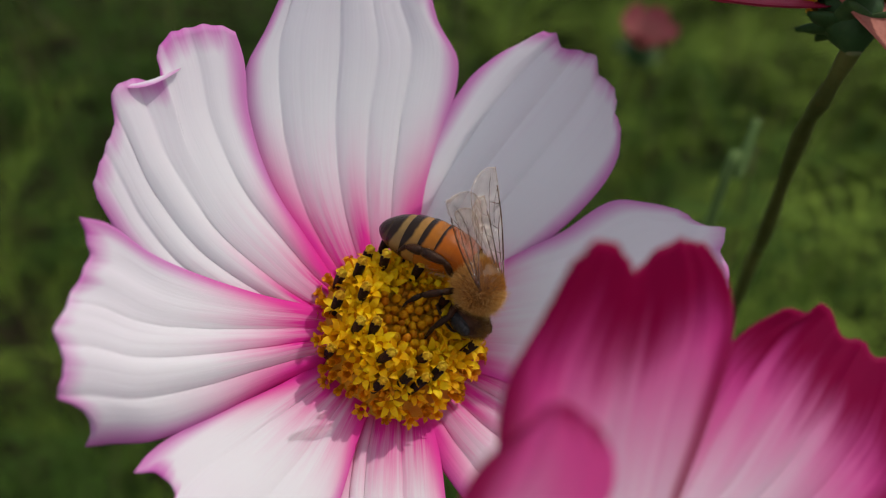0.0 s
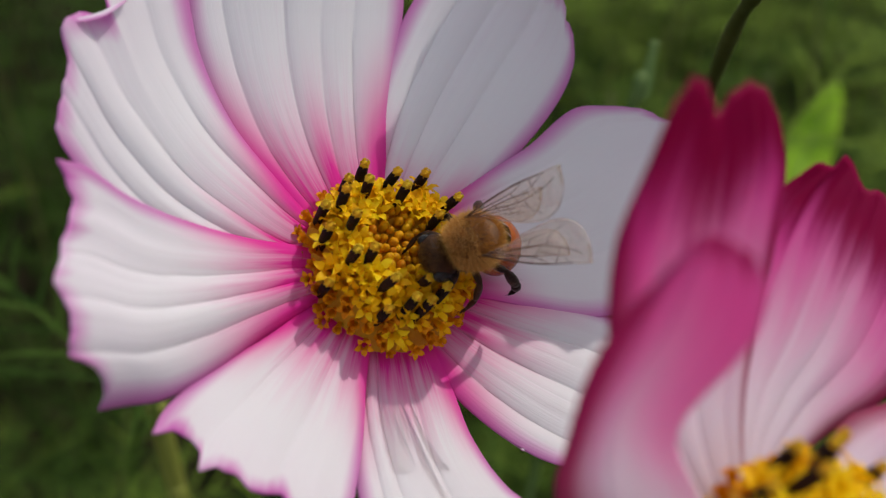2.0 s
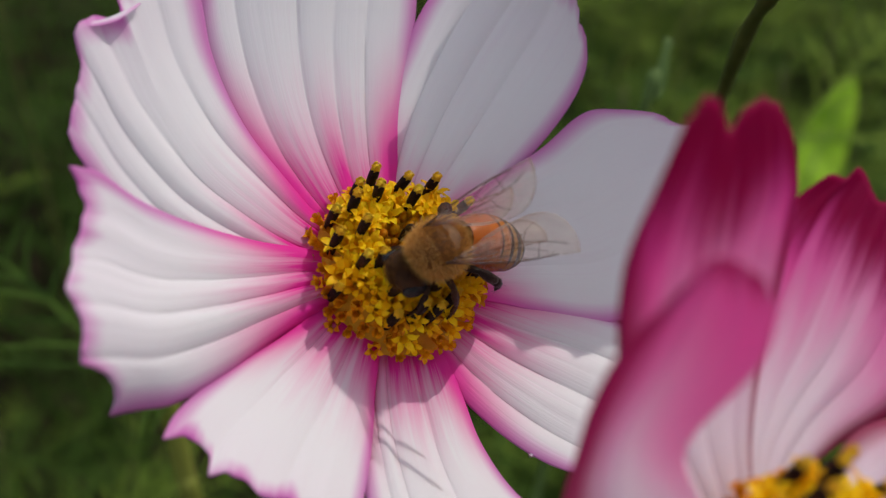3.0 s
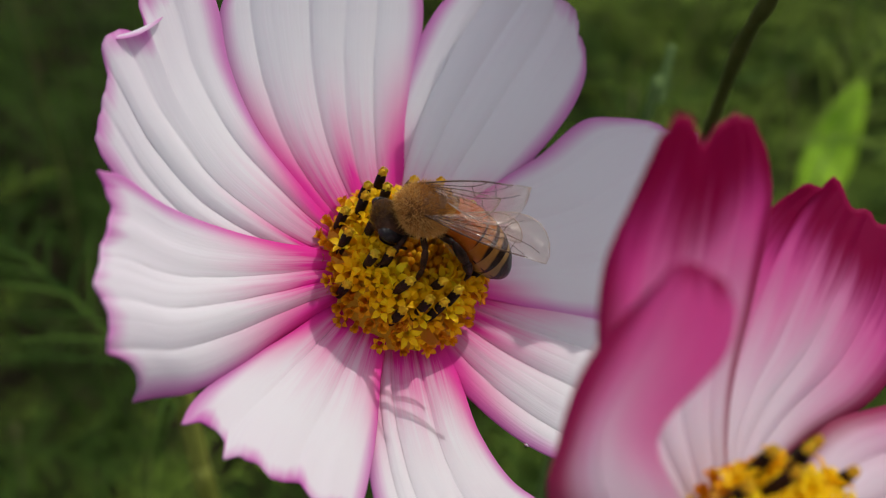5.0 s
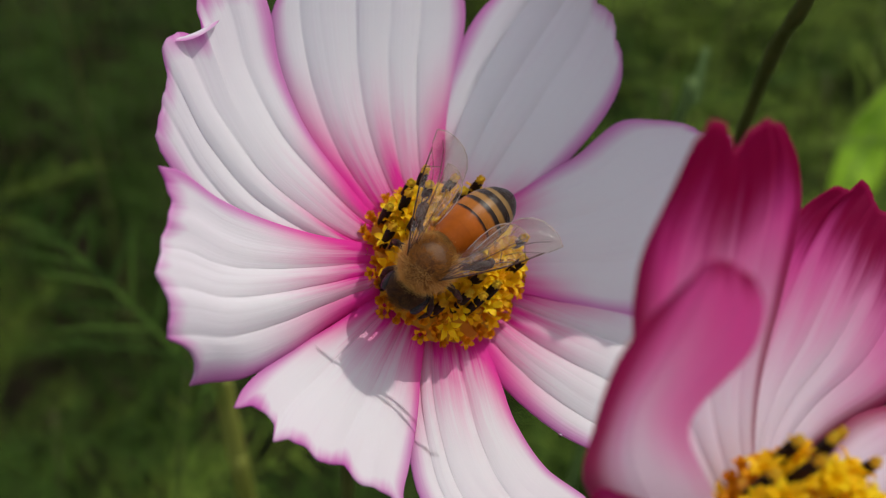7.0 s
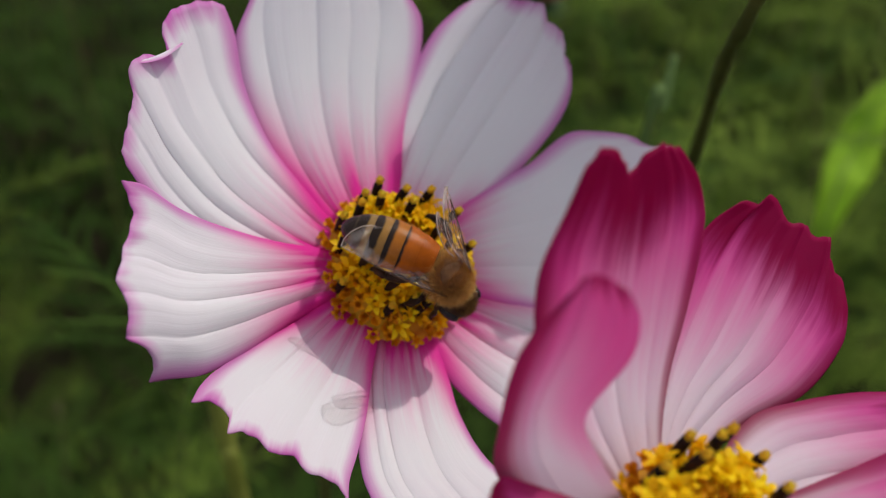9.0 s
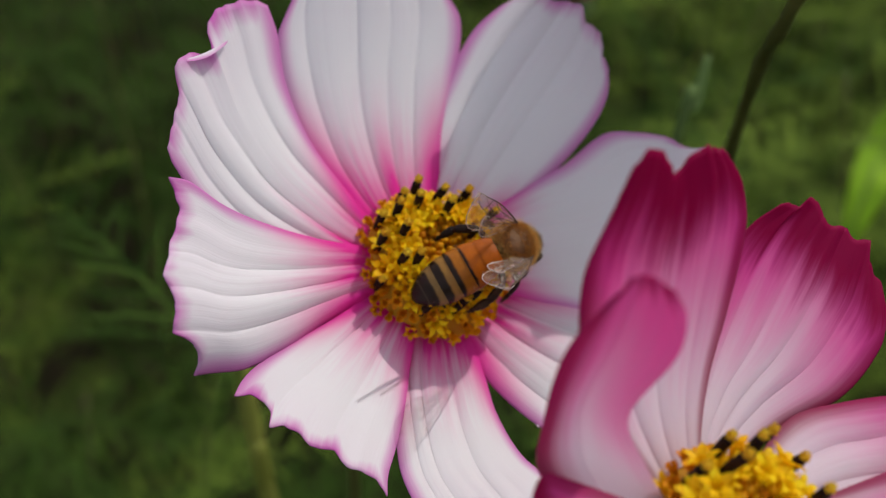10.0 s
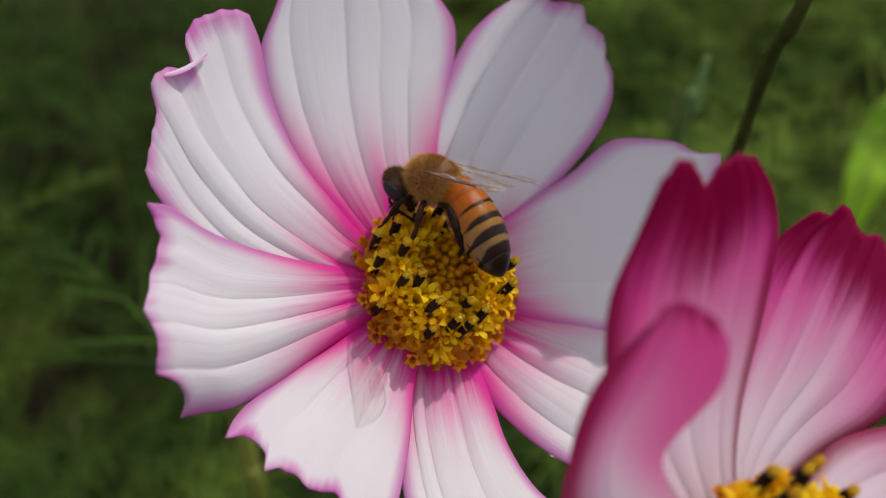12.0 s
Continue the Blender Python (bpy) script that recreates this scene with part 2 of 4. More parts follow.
def grid_faces(rows, cols, closed=False):
    fs = []
    for i in range(rows - 1):
        for j in range(cols if closed else cols - 1):
            k = (j + 1) % cols
            fs.append((i * cols + j, i * cols + k, (i + 1) * cols + k, (i + 1) * cols + j))
    return fs


def join(pieces):
    """Several (verts, faces) as one."""
    vs, fs = [], []
    for v, f in pieces:
        o = len(vs)
        vs += [Vector(p) for p in v]
        fs += [tuple(o + i for i in q) for q in f]
    return vs, fs


def tube(path, radii, sides=8, caps=True):
    """A tapered tube along a path of points."""
    vs, fs = [], []
    path = [Vector(p) for p in path]
    side = None
    for i, p in enumerate(path):
        d = (path[min(i + 1, len(path) - 1)] - path[max(i - 1, 0)]).normalized()
        if side is None:
            side = d.orthogonal().normalized()
        side = (side - d * side.dot(d)).normalized()
        up = d.cross(side)
        r = radii[i] if isinstance(radii, (list, tuple)) else radii
        for k in range(sides):
            a = 2 * math.pi * k / sides
            vs.append(p + (side * math.cos(a) + up * math.sin(a)) * r)
    fs = grid_faces(len(path), sides, True)
    if caps:
        fs.append(tuple(range(sides))[::-1])
        fs.append(tuple(range((len(path) - 1) * sides, len(path) * sides)))
    return vs, fs


def smooth_path(points, steps):
    """Points on a smooth curve through the given ones."""
    p = [Vector(points[0])] + [Vector(q) for q in points] + [Vector(points[-1])]
    out = []
    for i in range(1, len(p) - 2):
        for k in range(steps):
            t = k / steps
            a, b, c, d = p[i - 1], p[i], p[i + 1], p[i + 2]
            out.append(0.5 * ((2 * b) + (c - a) * t + (2 * a - 5 * b + 4 * c - d) * t * t + (3 * b - a - 3 * c + d) * t ** 3))
    out.append(p[-2])
    return out


def ball(centre, radii, rows=12, cols=16, shape=None):
    vs, fs = [], []
    for i in range(rows + 1):
        a = math.pi * i / rows
        for j in range(cols):
            b = 2 * math.pi * j / cols
            d = Vector((math.cos(a), math.sin(a) * math.cos(b), math.sin(a) * math.sin(b)))
            if shape:
                d = shape(d)
            vs.append(Vector((centre[0] + d.x * radii[0], centre[1] + d.y * radii[1], centre[2] + d.z * radii[2])))
    return vs, grid_faces(rows + 1, cols, True)


def scaled(piece, s):
    return [Vector(p) * s for p in piece[0]], piece[1]


# ---- petals ----
def petal_mesh(name, length, half, teeth, rise, material, seed, edge_up=0.0, base=3.0):
    """A plain petal along +x, in millimetres: narrow claw, broad ridged blade, notched end.
    teeth: (place across, width, depth); rise: slope and bend towards the face."""
    rnd = random.Random(seed)
    ns, nv = 40, 71
    vs, uvs = [], []
    phase = rnd.uniform(0.2, 0.8)
    off = Vector((rnd.uniform(0, 50), rnd.uniform(0, 50), rnd.uniform(0, 50)))
    for i in range(ns):
        s = i / (ns - 1)
        for j in range(nv):
            v = -1 + 2 * j / (nv - 1)
            end = length * (1 - 0.14 * abs(v) ** 2.6)
            for place, wide, deep in teeth:
                end -= deep * max(0.0, 1 - ((v - place) / wide) ** 2)
            x = base + s * (end - base)
            prof = min(1.0, (base + s * (length - base)) / (0.86 * length)) ** 0.92
            prof *= 1 - 0.12 * max(0.0, (s - 0.84) / 0.16) ** 2
            y = v * half * prof + 0.35 * s * noise.noise(off + Vector((x * 0.12, v * 1.0, 0)))
            z = x * (rise[0] + rise[1] * x) + edge_up * abs(v) ** 3 * s
            w = v + 0.26 * noise.noise(off + Vector((v * 1.7, s * 0.5, 5.0)))
            z += 0.7 * min(1.0, 0.25 + s * 1.1) * (1 - 0.35 * s) * (abs(math.sin(math.pi * (1.3 * w + phase))) ** 0.5 - 0.7)
            z += 0.9 * s * s * noise.noise(off + Vector((x * 0.07, y * 0.10, 3.0)))
            vs.append(Vector((x, y, z)) * MM)
            uvs.append((v * 0.5 + 0.5, s))
    return make_mesh(name, vs, grid_faces(ns, nv), uvs, True, [material])


STATIONS = (0.0, 0.2, 0.4, 0.6, 0.8, 0.92, 1.0)


def spline(xs, ys, x):
    """A smooth value between stations."""
    n = len(xs)
    i = max(0, min(n - 2, sum(1 for q in xs if q <= x) - 1))
    h = xs[i + 1] - xs[i]
    t = (x - xs[i]) / h

    def slope(k):
        a, b = max(0, k - 1), min(n - 1, k + 1)
        return (ys[b] - ys[a]) / (xs[b] - xs[a])

    return ((1 + 2 * t) * ys[i] + t * h * slope(i)) * (1 - t) ** 2 + ((3 - 2 * t) * ys[i + 1] + (t - 1) * h * slope(i + 1)) * t * t


def zigzag(points, x):
    """Soft teeth between (place, value) pairs."""
    for (a, p), (b, q) in zip(points, points[1:]):
        if x <= b:
            t = max(0.0, min(1.0, (x - a) / (b - a)))
            t = 0.5 * t + 0.5 * t * t * (3 - 2 * t)
            return p + (q - p) * t
    return points[-1][1]


def shaped_petal(left, right, tip, material, seed, creases=(-0.4, 0.1, 0.5), depth=0.7, rise=(0.075, 0.0095), base=2.2, edge_up=0.0, twist=0.0, wave=0.6, cup=0.0):
    """One petal along +x, in millimetres. left, right: widths from the claw to the end; tip: length across the end;
    creases: the valleys between its pleats."""
    rnd = random.Random(seed)
    ns, nv = 60, 121
    off = Vector((rnd.uniform(0, 50), rnd.uniform(0, 50), rnd.uniform(0, 50)))
    marks = [-1.0, *creases, 1.0]
    deep = [depth * rnd.uniform(0.75, 1.2) * min(1.0, 0.45 + 1.1 * (b - a)) for a, b in zip(marks, marks[1:])]
    ends = [zigzag(tip, -1 + 2 * j / (nv - 1)) for j in range(nv)]
    vs, uvs = [], []
    for i in range(ns):
        s = i / (ns - 1)
        lo, hi = -spline(STATIONS, (1.4, *right), s), spline(STATIONS, (1.4, *left), s)
        for j in range(nv):
            v = -1 + 2 * j / (nv - 1)
            end = ends[j] + 0.16 * noise.noise(off + Vector((v * 9.0, 2.0, 0)))
            x = base + s * (end - base)
            y = lo + (hi - lo) * (v + 1) / 2 + 0.25 * s * noise.noise(off + Vector((x * 0.15, v, 0)))
            z = x * (rise[0] + rise[1] * x) + twist * v * s
            z += (edge_up[0 if v < 0 else 1] if isinstance(edge_up, tuple) else edge_up) * abs(v) ** 3 * s - cup * v * v * s
            w = max(-1.0, min(1.0, v + (1 - v * v) * 0.07 * noise.noise(off + Vector((v * 1.3, s * 1.3, 5.0)))))
            for k, d in enumerate(deep):
                if marks[k] <= w <= marks[k + 1]:
                    u = (w - marks[k]) / (marks[k + 1] - marks[k])
                    z += d * min(1.0, 0.35 + s * 1.2) * (1 - 0.45 * s * s) * (math.sin(math.pi * u) ** 0.7 - 0.6)
                    z += 0.06 * d * abs(math.sin(math.pi * (2.0 + k % 2) * u)) * (1 - 0.3 * s)
            z += wave * s * s * noise.noise(off + Vector((x * 0.08, y * 0.11, 3.0)))
            z += 0.4 * s ** 4 * noise.noise(off + Vector((x * 0.1, v * 4.5, 9.0)))
            vs.append(Vector((x, y, z)) * MM)
            uvs.append((v * 0.5 + 0.5, s))
    return make_mesh("petal", vs, grid_faces(ns, nv), uvs, True, [material])


def add_petal(flower, me, angle, lift=0.0, tilt=0.0, roll=0.0, label=""):
    ob = part("petal", me, flower, label)
    ob.matrix_basis = pose(0, 0, lift * MM, 0, 0, angle) @ pose(0, 0, 0, 0, -tilt, 0) @ pose(0, 0, 0, roll, 0, 0)
    thick = ob.modifiers.new("thickness", "SOLIDIFY")
    thick.thickness, thick.offset = 0.12 * MM, -1
    return ob


# ---- the yellow disc with its florets ----
def floret_mesh(name, material, high, wide, lobes, lobe, spread):
    """A tube that opens in pointed lobes."""
    vs, fs = tube([(0, 0, -0.5), (0, 0, high * 0.5), (0, 0, high)], [wide * 0.6, wide * 0.8, wide], 8, False)
    pieces = [(vs, fs)]
    for k in range(lobes):
        a = 2 * math.pi * k / lobes
        ca, sa = math.cos(a), math.sin(a)
        w = wide * math.sin(math.pi / lobes) * 1.15
        p = []
        for u, ww, up in ((0, 1.0, 0), (0.35, 0.95, 0.34), (0.7, 0.5, 0.46), (1.0, 0.03, 0.42)):
            r = wide * 0.95 + lobe * u * spread
            h = high + lobe * up * (1.6 - spread)
            for sgn in (-1, 1):
                p.append(Vector((r * ca - sgn * w * ww * sa, r * sa + sgn * w * ww * ca, h)))
            p.append(Vector(((r - 0.06) * ca, (r - 0.06) * sa, h - 0.10)))
        q = []
        for i in range(3):
            b = i * 3
            q += [(b, b + 3, b + 5, b + 2), (b + 2, b + 5, b + 4, b + 1)]
        pieces.append((p, q))
    vs, fs = scaled(join(pieces), MM)
    return make_mesh(name, vs, fs, None, True, [material])


def bud_mesh(name, material):
    vs, fs = tube([(0, 0, -0.4), (0, 0, 0.2), (0, 0, 0.6), (0, 0, 0.85), (0, 0, 0.95)], [0.28, 0.36, 0.40, 0.26, 0.06], 7)
    for i, p in enumerate(vs):
        if i >= 14:
            p.x *= 1 + 0.18 * math.cos(5 * math.atan2(p.y, p.x))
    vs, fs = scaled((vs, fs), MM)
    return make_mesh(name, vs, fs, None, True, [material])


def anther_mesh(length):
    vs, fs = tube([(0, 0, -0.6), (0, 0, length * 0.3), (0, 0, length * 0.8), (0, 0, length)], [0.32, 0.41, 0.44, 0.38], 8)
    return make_mesh("anther", *scaled((vs, fs), MM), None, True, [ANTHER])


def tip_mesh(length):
    rnd = random.Random(5)
    pieces = [ball((0, 0, length + 0.22), (0.36, 0.36, 0.34), 7, 9)]
    for k in range(26):
        a, h = rnd.uniform(0, 6.28), rnd.uniform(-0.1, 0.62)
        r = 0.35 * math.sqrt(max(0.05, 1 - ((h - 0.2) / 0.5) ** 2))
        pieces.append(ball((r * math.cos(a), r * math.sin(a), length + h), (rnd.uniform(0.07, 0.13),) * 3, 4, 5))
    return make_mesh("pollen_tip", *scaled(join(pieces), MM), None, True, [POLLEN])


def disc_height(r, size):
    k = r / size * 7.4
    return (5.0 - 0.8 * ((3.8 - k) / 3.8) ** 2 if k < 3.8 else 5.0 - 4.0 * ((k - 3.8) / 3.6) ** 2) * size / 7.4


def add_disc(flower, size, anthers, count, seed):
    """The cushion, its florets from the middle outwards, and the dark anther tubes."""
    rnd = random.Random(seed)
    rings = []
    for i in range(14):
        r = size * i / 13
        for j in range(28):
            a = 2 * math.pi * j / 28
            rings.append(Vector((r * math.cos(a), r * math.sin(a), disc_height(r, size) - 0.25)) * MM)
    part("disc", make_mesh("disc", rings, grid_faces(14, 28, True), None, True, [OCHRE]), flower, "ochre domed flower disc")
    bud = [bud_mesh("bud", AMBER_BUD), bud_mesh("bud", ORANGE)]
    star = [floret_mesh("floret", YELLOW, h, 0.40, 5, lobe, w) for h, lobe, w in ((1.0, 0.95, 0.55), (1.3, 0.85, 0.8), (0.8, 1.05, 0.7))]
    rim = [floret_mesh("floret", ORANGE, h, 0.36, 5, lobe, w) for h, lobe, w in ((0.8, 0.46, 0.55), (1.1, 0.52, 0.9), (1.0, 0.42, 0.3))]

    def stand(r, a, lean):
        dh = (disc_height(r + 0.05, size) - disc_height(r - 0.05, size)) / 0.1
        tip = min(74.0, math.degrees(math.atan(-dh)) * lean)
        return pose(r * math.cos(a) * MM, r * math.sin(a) * MM, disc_height(r, size) * MM, 0, 0, math.degrees(a)) @ pose(0, 0, 0, 0, tip, 0)

    for i in range(count):
        r = size * 0.985 * math.sqrt((i + 0.5) / count)
        a = i * 2.39996 + rnd.uniform(-0.12, 0.12)
        k = r / size * 7.4
        if k < 3.4:
            me, nm, g = bud[0 if rnd.random() < 0.7 else 1], "bud", rnd.uniform(0.8, 1.15)
        elif k < 5.6:
            me, nm, g = rnd.choice(star), "floret", rnd.uniform(0.95, 1.35)
        else:
            me, nm, g = rnd.choice(rim if rnd.random() < 0.94 else star), "floret", rnd.uniform(0.8, 1.15)
        ob = part(nm, me, flower)
        ob.matrix_basis = stand(r, a, 0.85) @ pose(0, 0, 0, rnd.uniform(-9, 9), rnd.uniform(-9, 9), rnd.uniform(0, 360)) @ Matrix.Diagonal((g, g, g, 1))
    tube_me, tip_me = anther_mesh(2.35), tip_mesh(2.35)
    for r, deg in anthers:
        ob = part("anther", tube_me, flower, "dark brown anther tube")
        ob.matrix_basis = stand(r * 0.9, radians(deg), 0.12) @ pose(0, 0, 1.1 * MM, 0, 0, -40 - deg) @ pose(0, 0, 0, rnd.uniform(-9, 9), 5 + rnd.uniform(-9, 9), 0) @ Matrix.Diagonal((1, 1, rnd.uniform(0.85, 1.15), 1))
        part("pollen_tip", tip_me, ob, "yellow pollen at the tube's end")


def sepal_mesh(length, wide, material, slope=0.10):
    vs = []
    for i in range(9):
        s = i / 8
        for j in range(5):
            v = -1 + j / 2
            vs.append(Vector((1.0 + length * s, v * wide * (1 - s) ** 0.7, -2.0 + slope * length * s + 0.4 * v * v)) * MM)
    return make_mesh("sepal", vs, grid_faces(9, 5), None, True, [material])


def add_back(flower, stem_points, thick, slope=0.10, odd_sepal=None, long=9.0, girth=1.0):
    """Calyx, sepals and stem; the stem's points are in the flower's space, metres."""
    cup = [Vector((0, 0, -4.5)), Vector((0, 0, -3.0)), Vector((0, 0, -1.2)), Vector((0, 0, 0.8))]
    part("calyx", make_mesh("calyx", *scaled(tube(cup, [girth * r for r in (1.2, 3.2, 4.2, 4.4)], 16), MM), None, True, [SEPAL]), flower, "green calyx cup")
    me = sepal_mesh(long, 2.2, SEPAL, slope)
    other = sepal_mesh(6.5, 3.2, SEPAL_PINK, 0.1)
    for k in range(8):
        ob = part("sepal", other if k == odd_sepal else me, flower, "salmon pink sepal" if k == odd_sepal else "")
        ob.matrix_basis = pose(0, 0, -0.6 * MM, 0, 0, 45 * k + 20)
        if k == odd_sepal:  # bent right back
            ob.matrix_basis = ob.matrix_basis @ pose(2.8 * MM, 0, 2.0 * MM, 0, 70, 0)
        m = ob.modifiers.new("thickness", "SOLIDIFY")
        m.thickness = 0.25 * MM
    path = smooth_path(stem_points, 10)
    radii = [thick * (1 + 0.12 * math.sin(i * 0.7)) for i in range(len(path))]
    part("stem", make_mesh("stem", *tube(path, radii, 10), None, True, [GREEN]), flower, "slender green stem")


# ---- the white cosmos on which the bee feeds ----
FLOWER = pose(-0.0046, 0.06890, 0.45551, 27.85, -14.53, 59.10)
white_flower = tagged(new("cosmos_flower"), "open white cosmos flower with magenta-edged petals and yellow disc", "flower", "cosmos flowers")
white_flower.matrix_world = FLOWER


def down(m, *points):
    """World points in the space of m."""
    inv = m.inverted()
    return [inv @ Vector(p) for p in points]




def white_petal(angle, left, right, tip, seed, lift=0.0, material=None, **more):
    return add_petal(white_flower, shaped_petal(left, right, tip, material or PETAL_WHITE, seed, **more), angle, lift)


# the broad upper petal
white_petal(45.5, (5.6, 8.6, 10.1, 10.0, 7.8, 6.4), (3.6, 6.1, 8.6, 10.5, 8.7, 8.0), [(-1, 30.0), (-0.6, 32.0), (-0.35, 31.3), (0, 33.0), (0.3, 32.0), (0.6, 32.8), (1, 30.0)],
            20, -0.2, PETAL_LONG, creases=(-0.52, -0.18, 0.14, 0.68), depth=0.55)
# the shaded petal with a toothed end
white_petal(2.0, (4.4, 6.4, 7.4, 7.5, 6.4, 4.9), (3.4, 5.7, 7.6, 8.8, 8.5, 7.1), [(-1, 28.0), (-0.81, 28.5), (-0.7, 29.6), (-0.56, 30.3), (-0.27, 30.5), (-0.06, 31.5), (0.2, 31.3), (0.45, 30.6), (0.66, 31.2), (0.84, 30.9), (1, 29.6)],
            21, -0.5, PETAL_FAINT, creases=(-0.25, 0.2, 0.6), depth=0.5)
# the petal that the rose flower half hides
white_petal(-47.8, (4.7, 6.6, 8.0, 10.1, 9.0, 7.6), (3.7, 6.5, 9.2, 9.6, 9.0, 7.5), [(-1, 26.0), (-0.8, 27.0), (-0.53, 28.3), (-0.3, 28.3), (-0.12, 29.1), (0.12, 29.6), (0.34, 29.3), (0.44, 29.8), (0.6, 30.1), (0.7, 28.9), (0.86, 27.8), (1, 27.0)],
            22, 0.0, PETAL_FAINT, creases=(-0.35, 0.3, 0.74), depth=0.22, wave=0.3)
white_petal(-100, (4.2, 6.2, 7.6, 8.2, 7.6, 6.0), (3.4, 5.5, 6.7, 7.2, 7.0, 6.2), [(-1, 22.5), (-0.5, 25.5), (-0.2, 24.6), (0.3, 26.0), (0.6, 25.0), (1, 23.0)],
            23, -0.6, creases=(-0.66, -0.08, 0.45), depth=0.75)
white_petal(-147.5, (3.4, 3.9, 4.0, 5.2, 7.4, 8.0), (3.6, 5.2, 6.0, 6.6, 6.4, 6.0), [(-1, 25.0), (-0.5, 26.6), (-0.2, 25.8), (0.2, 26.8), (0.6, 25.8), (1, 25.0)],
            24, -0.4, creases=(-0.68, -0.46, 0.22), depth=0.5)
# the lower petal with a bitten edge
white_petal(173, (2.4, 3.9, 5.6, 6.8, 7.4, 8.2), (3.2, 4.5, 6.0, 7.2, 7.4, 7.1), [(-1, 24.8), (-0.86, 23.7), (-0.71, 23.4), (-0.58, 23.8), (-0.49, 25.2), (-0.37, 24.3), (-0.16, 24.0), (-0.02, 24.4), (0.07, 24.1), (0.23, 23.1), (0.44, 23.8), (0.62, 23.3), (0.79, 23.1), (1, 23.8)],
            25, 0.5, creases=(-0.5, 0.22), depth=0.35, wave=0.4)
# the petal with two deep pleats, whose upper edge stands proud
white_petal(132, (2.0, 3.9, 6.3, 8.3, 8.8, 9.2), (2.9, 3.5, 4.2, 5.0, 6.2, 6.0), [(-1, 26.0), (-0.88, 25.8), (-0.7, 25.5), (-0.54, 26.0), (-0.2, 27.2), (0.14, 28.1), (0.41, 27.6), (0.64, 28.0), (0.71, 28.2), (0.74, 27.1), (0.78, 26.4), (0.84, 26.1), (0.91, 26.2), (1, 26.5)],
            26, 0.9, rise=(0.075, 0.017), creases=(-0.2, 0.22, 0.68), depth=0.62, edge_up=(1.4, -4.6))
# the pleated petal with a lip turned over at its end
lipped_petal = white_petal(88, (5.4, 8.4, 10.4, 11.0, 10.6, 10.2), (1.2, 2.3, 3.5, 6.2, 8.8, 9.8), [(-1, 27.0), (-0.9, 27.9), (-0.74, 28.7), (-0.56, 29.3), (-0.42, 29.5), (-0.27, 29.3), (-0.18, 28.8), (-0.12, 27.9), (-0.08, 27.5), (0.11, 28.8), (0.28, 28.9), (0.36, 28.8), (0.52, 27.2), (0.61, 26.8), (0.78, 26.1), (0.95, 25.4), (1, 24.6)],
            27, 0.0, PETAL_LONG, rise=(0.075, 0.0135), twist=1.5, creases=(-0.62, 0.07, 0.42, 0.7), depth=0.78)


def lip_mesh():
    """The end of the pleated petal, turned over towards the face and curling to a point."""
    vs, uvs = [], []
    for i in range(18):
        u = i / 17
        foot = Vector((28.9 - 1.5 * u, 2.4 - 3.4 * u, 13.4 - 1.4 * u))
        high = 1.5 * math.sin(math.pi * (0.12 + 0.86 * u)) ** 0.7
        for j in range(8):
            w = j / 7
            out = Vector((-0.75 * w, -1.6 * u * u * w, 0.75 * w - 0.25 * w * w)) * high
            vs.append((foot + out + Vector((0.25 * math.sin(3 * w), -1.4 * u ** 3 * w, 0))) * MM)
            uvs.append((0.45 + 0.2 * u, 0.86 + 0.14 * w))
    return make_mesh("lip", vs, grid_faces(18, 8), uvs, True, [PETAL_WHITE])


part("lip", lip_mesh(), lipped_petal, "pink turned-over petal edge")
ANTHERS = [(7.5, 62), (7.4, 50), (5.6, 59), (6.0, 35), (4.4, 26), (6.3, 84), (4.9, 104), (6.8, 115), (5.3, 139), (4.0, 148), (5.1, 179), (7.6, 146), (3.6, -29), (6.9, -171),
           (6.2, -154), (6.4, -142), (5.9, -125), (4.2, -135), (7.4, 92), (6.0, -83), (6.6, 8), (6.4, -20), (6.5, -55)]
add_disc(white_flower, 7.4, ANTHERS, 250, 3)
add_back(white_flower, [Vector((0, 0, -0.0042)), Vector((0, 0, -0.03))] + down(FLOWER, (-0.020, 0.10, 0.33), (-0.035, 0.13, 0.15), (-0.03, 0.14, -0.005)), 0.0009)

grain = None
for x, y, high, size in ((-9.1, -0.75, 1.75, 0.24), (-8.2, 3.6, 1.6, 0.17), (-9.6, 4.4, 1.8, 0.13), (-4.0, 11.6, 2.6, 0.14), (-3.2, 12.8, 2.9, 0.11)):
    at = FLOWER @ Matrix.Translation(Vector((x, y, high)) * MM)
    if grain is None:
        grain_rnd = random.Random(9)
        bits = [ball((0, 0, 0), (0.24, 0.20, 0.17), 6, 8)] + [ball((grain_rnd.uniform(-0.2, 0.2), grain_rnd.uniform(-0.2, 0.2), grain_rnd.uniform(-0.05, 0.1)), (0.07,) * 3, 4, 5) for k in range(9)]
        grain = tagged(new("pollen_grain", make_mesh("pollen_grain", *scaled(join(bits), MM), None, True, [POLLEN])), "fallen clump of yellow pollen on a petal", "pollen", "fallen pollen")
        grain.matrix_basis = at
    else:
        copy_thing(grain, at @ Matrix.Diagonal((size / 0.24,) * 3 + (1,)))


def water_material():
    n = Nodes("water")
    return n.end(n.add("BsdfPrincipled", {"Base Color": rgb(1, 1, 1), "Roughness": 0.02, "IOR": 1.33, "Transmission Weight": 1.0}))


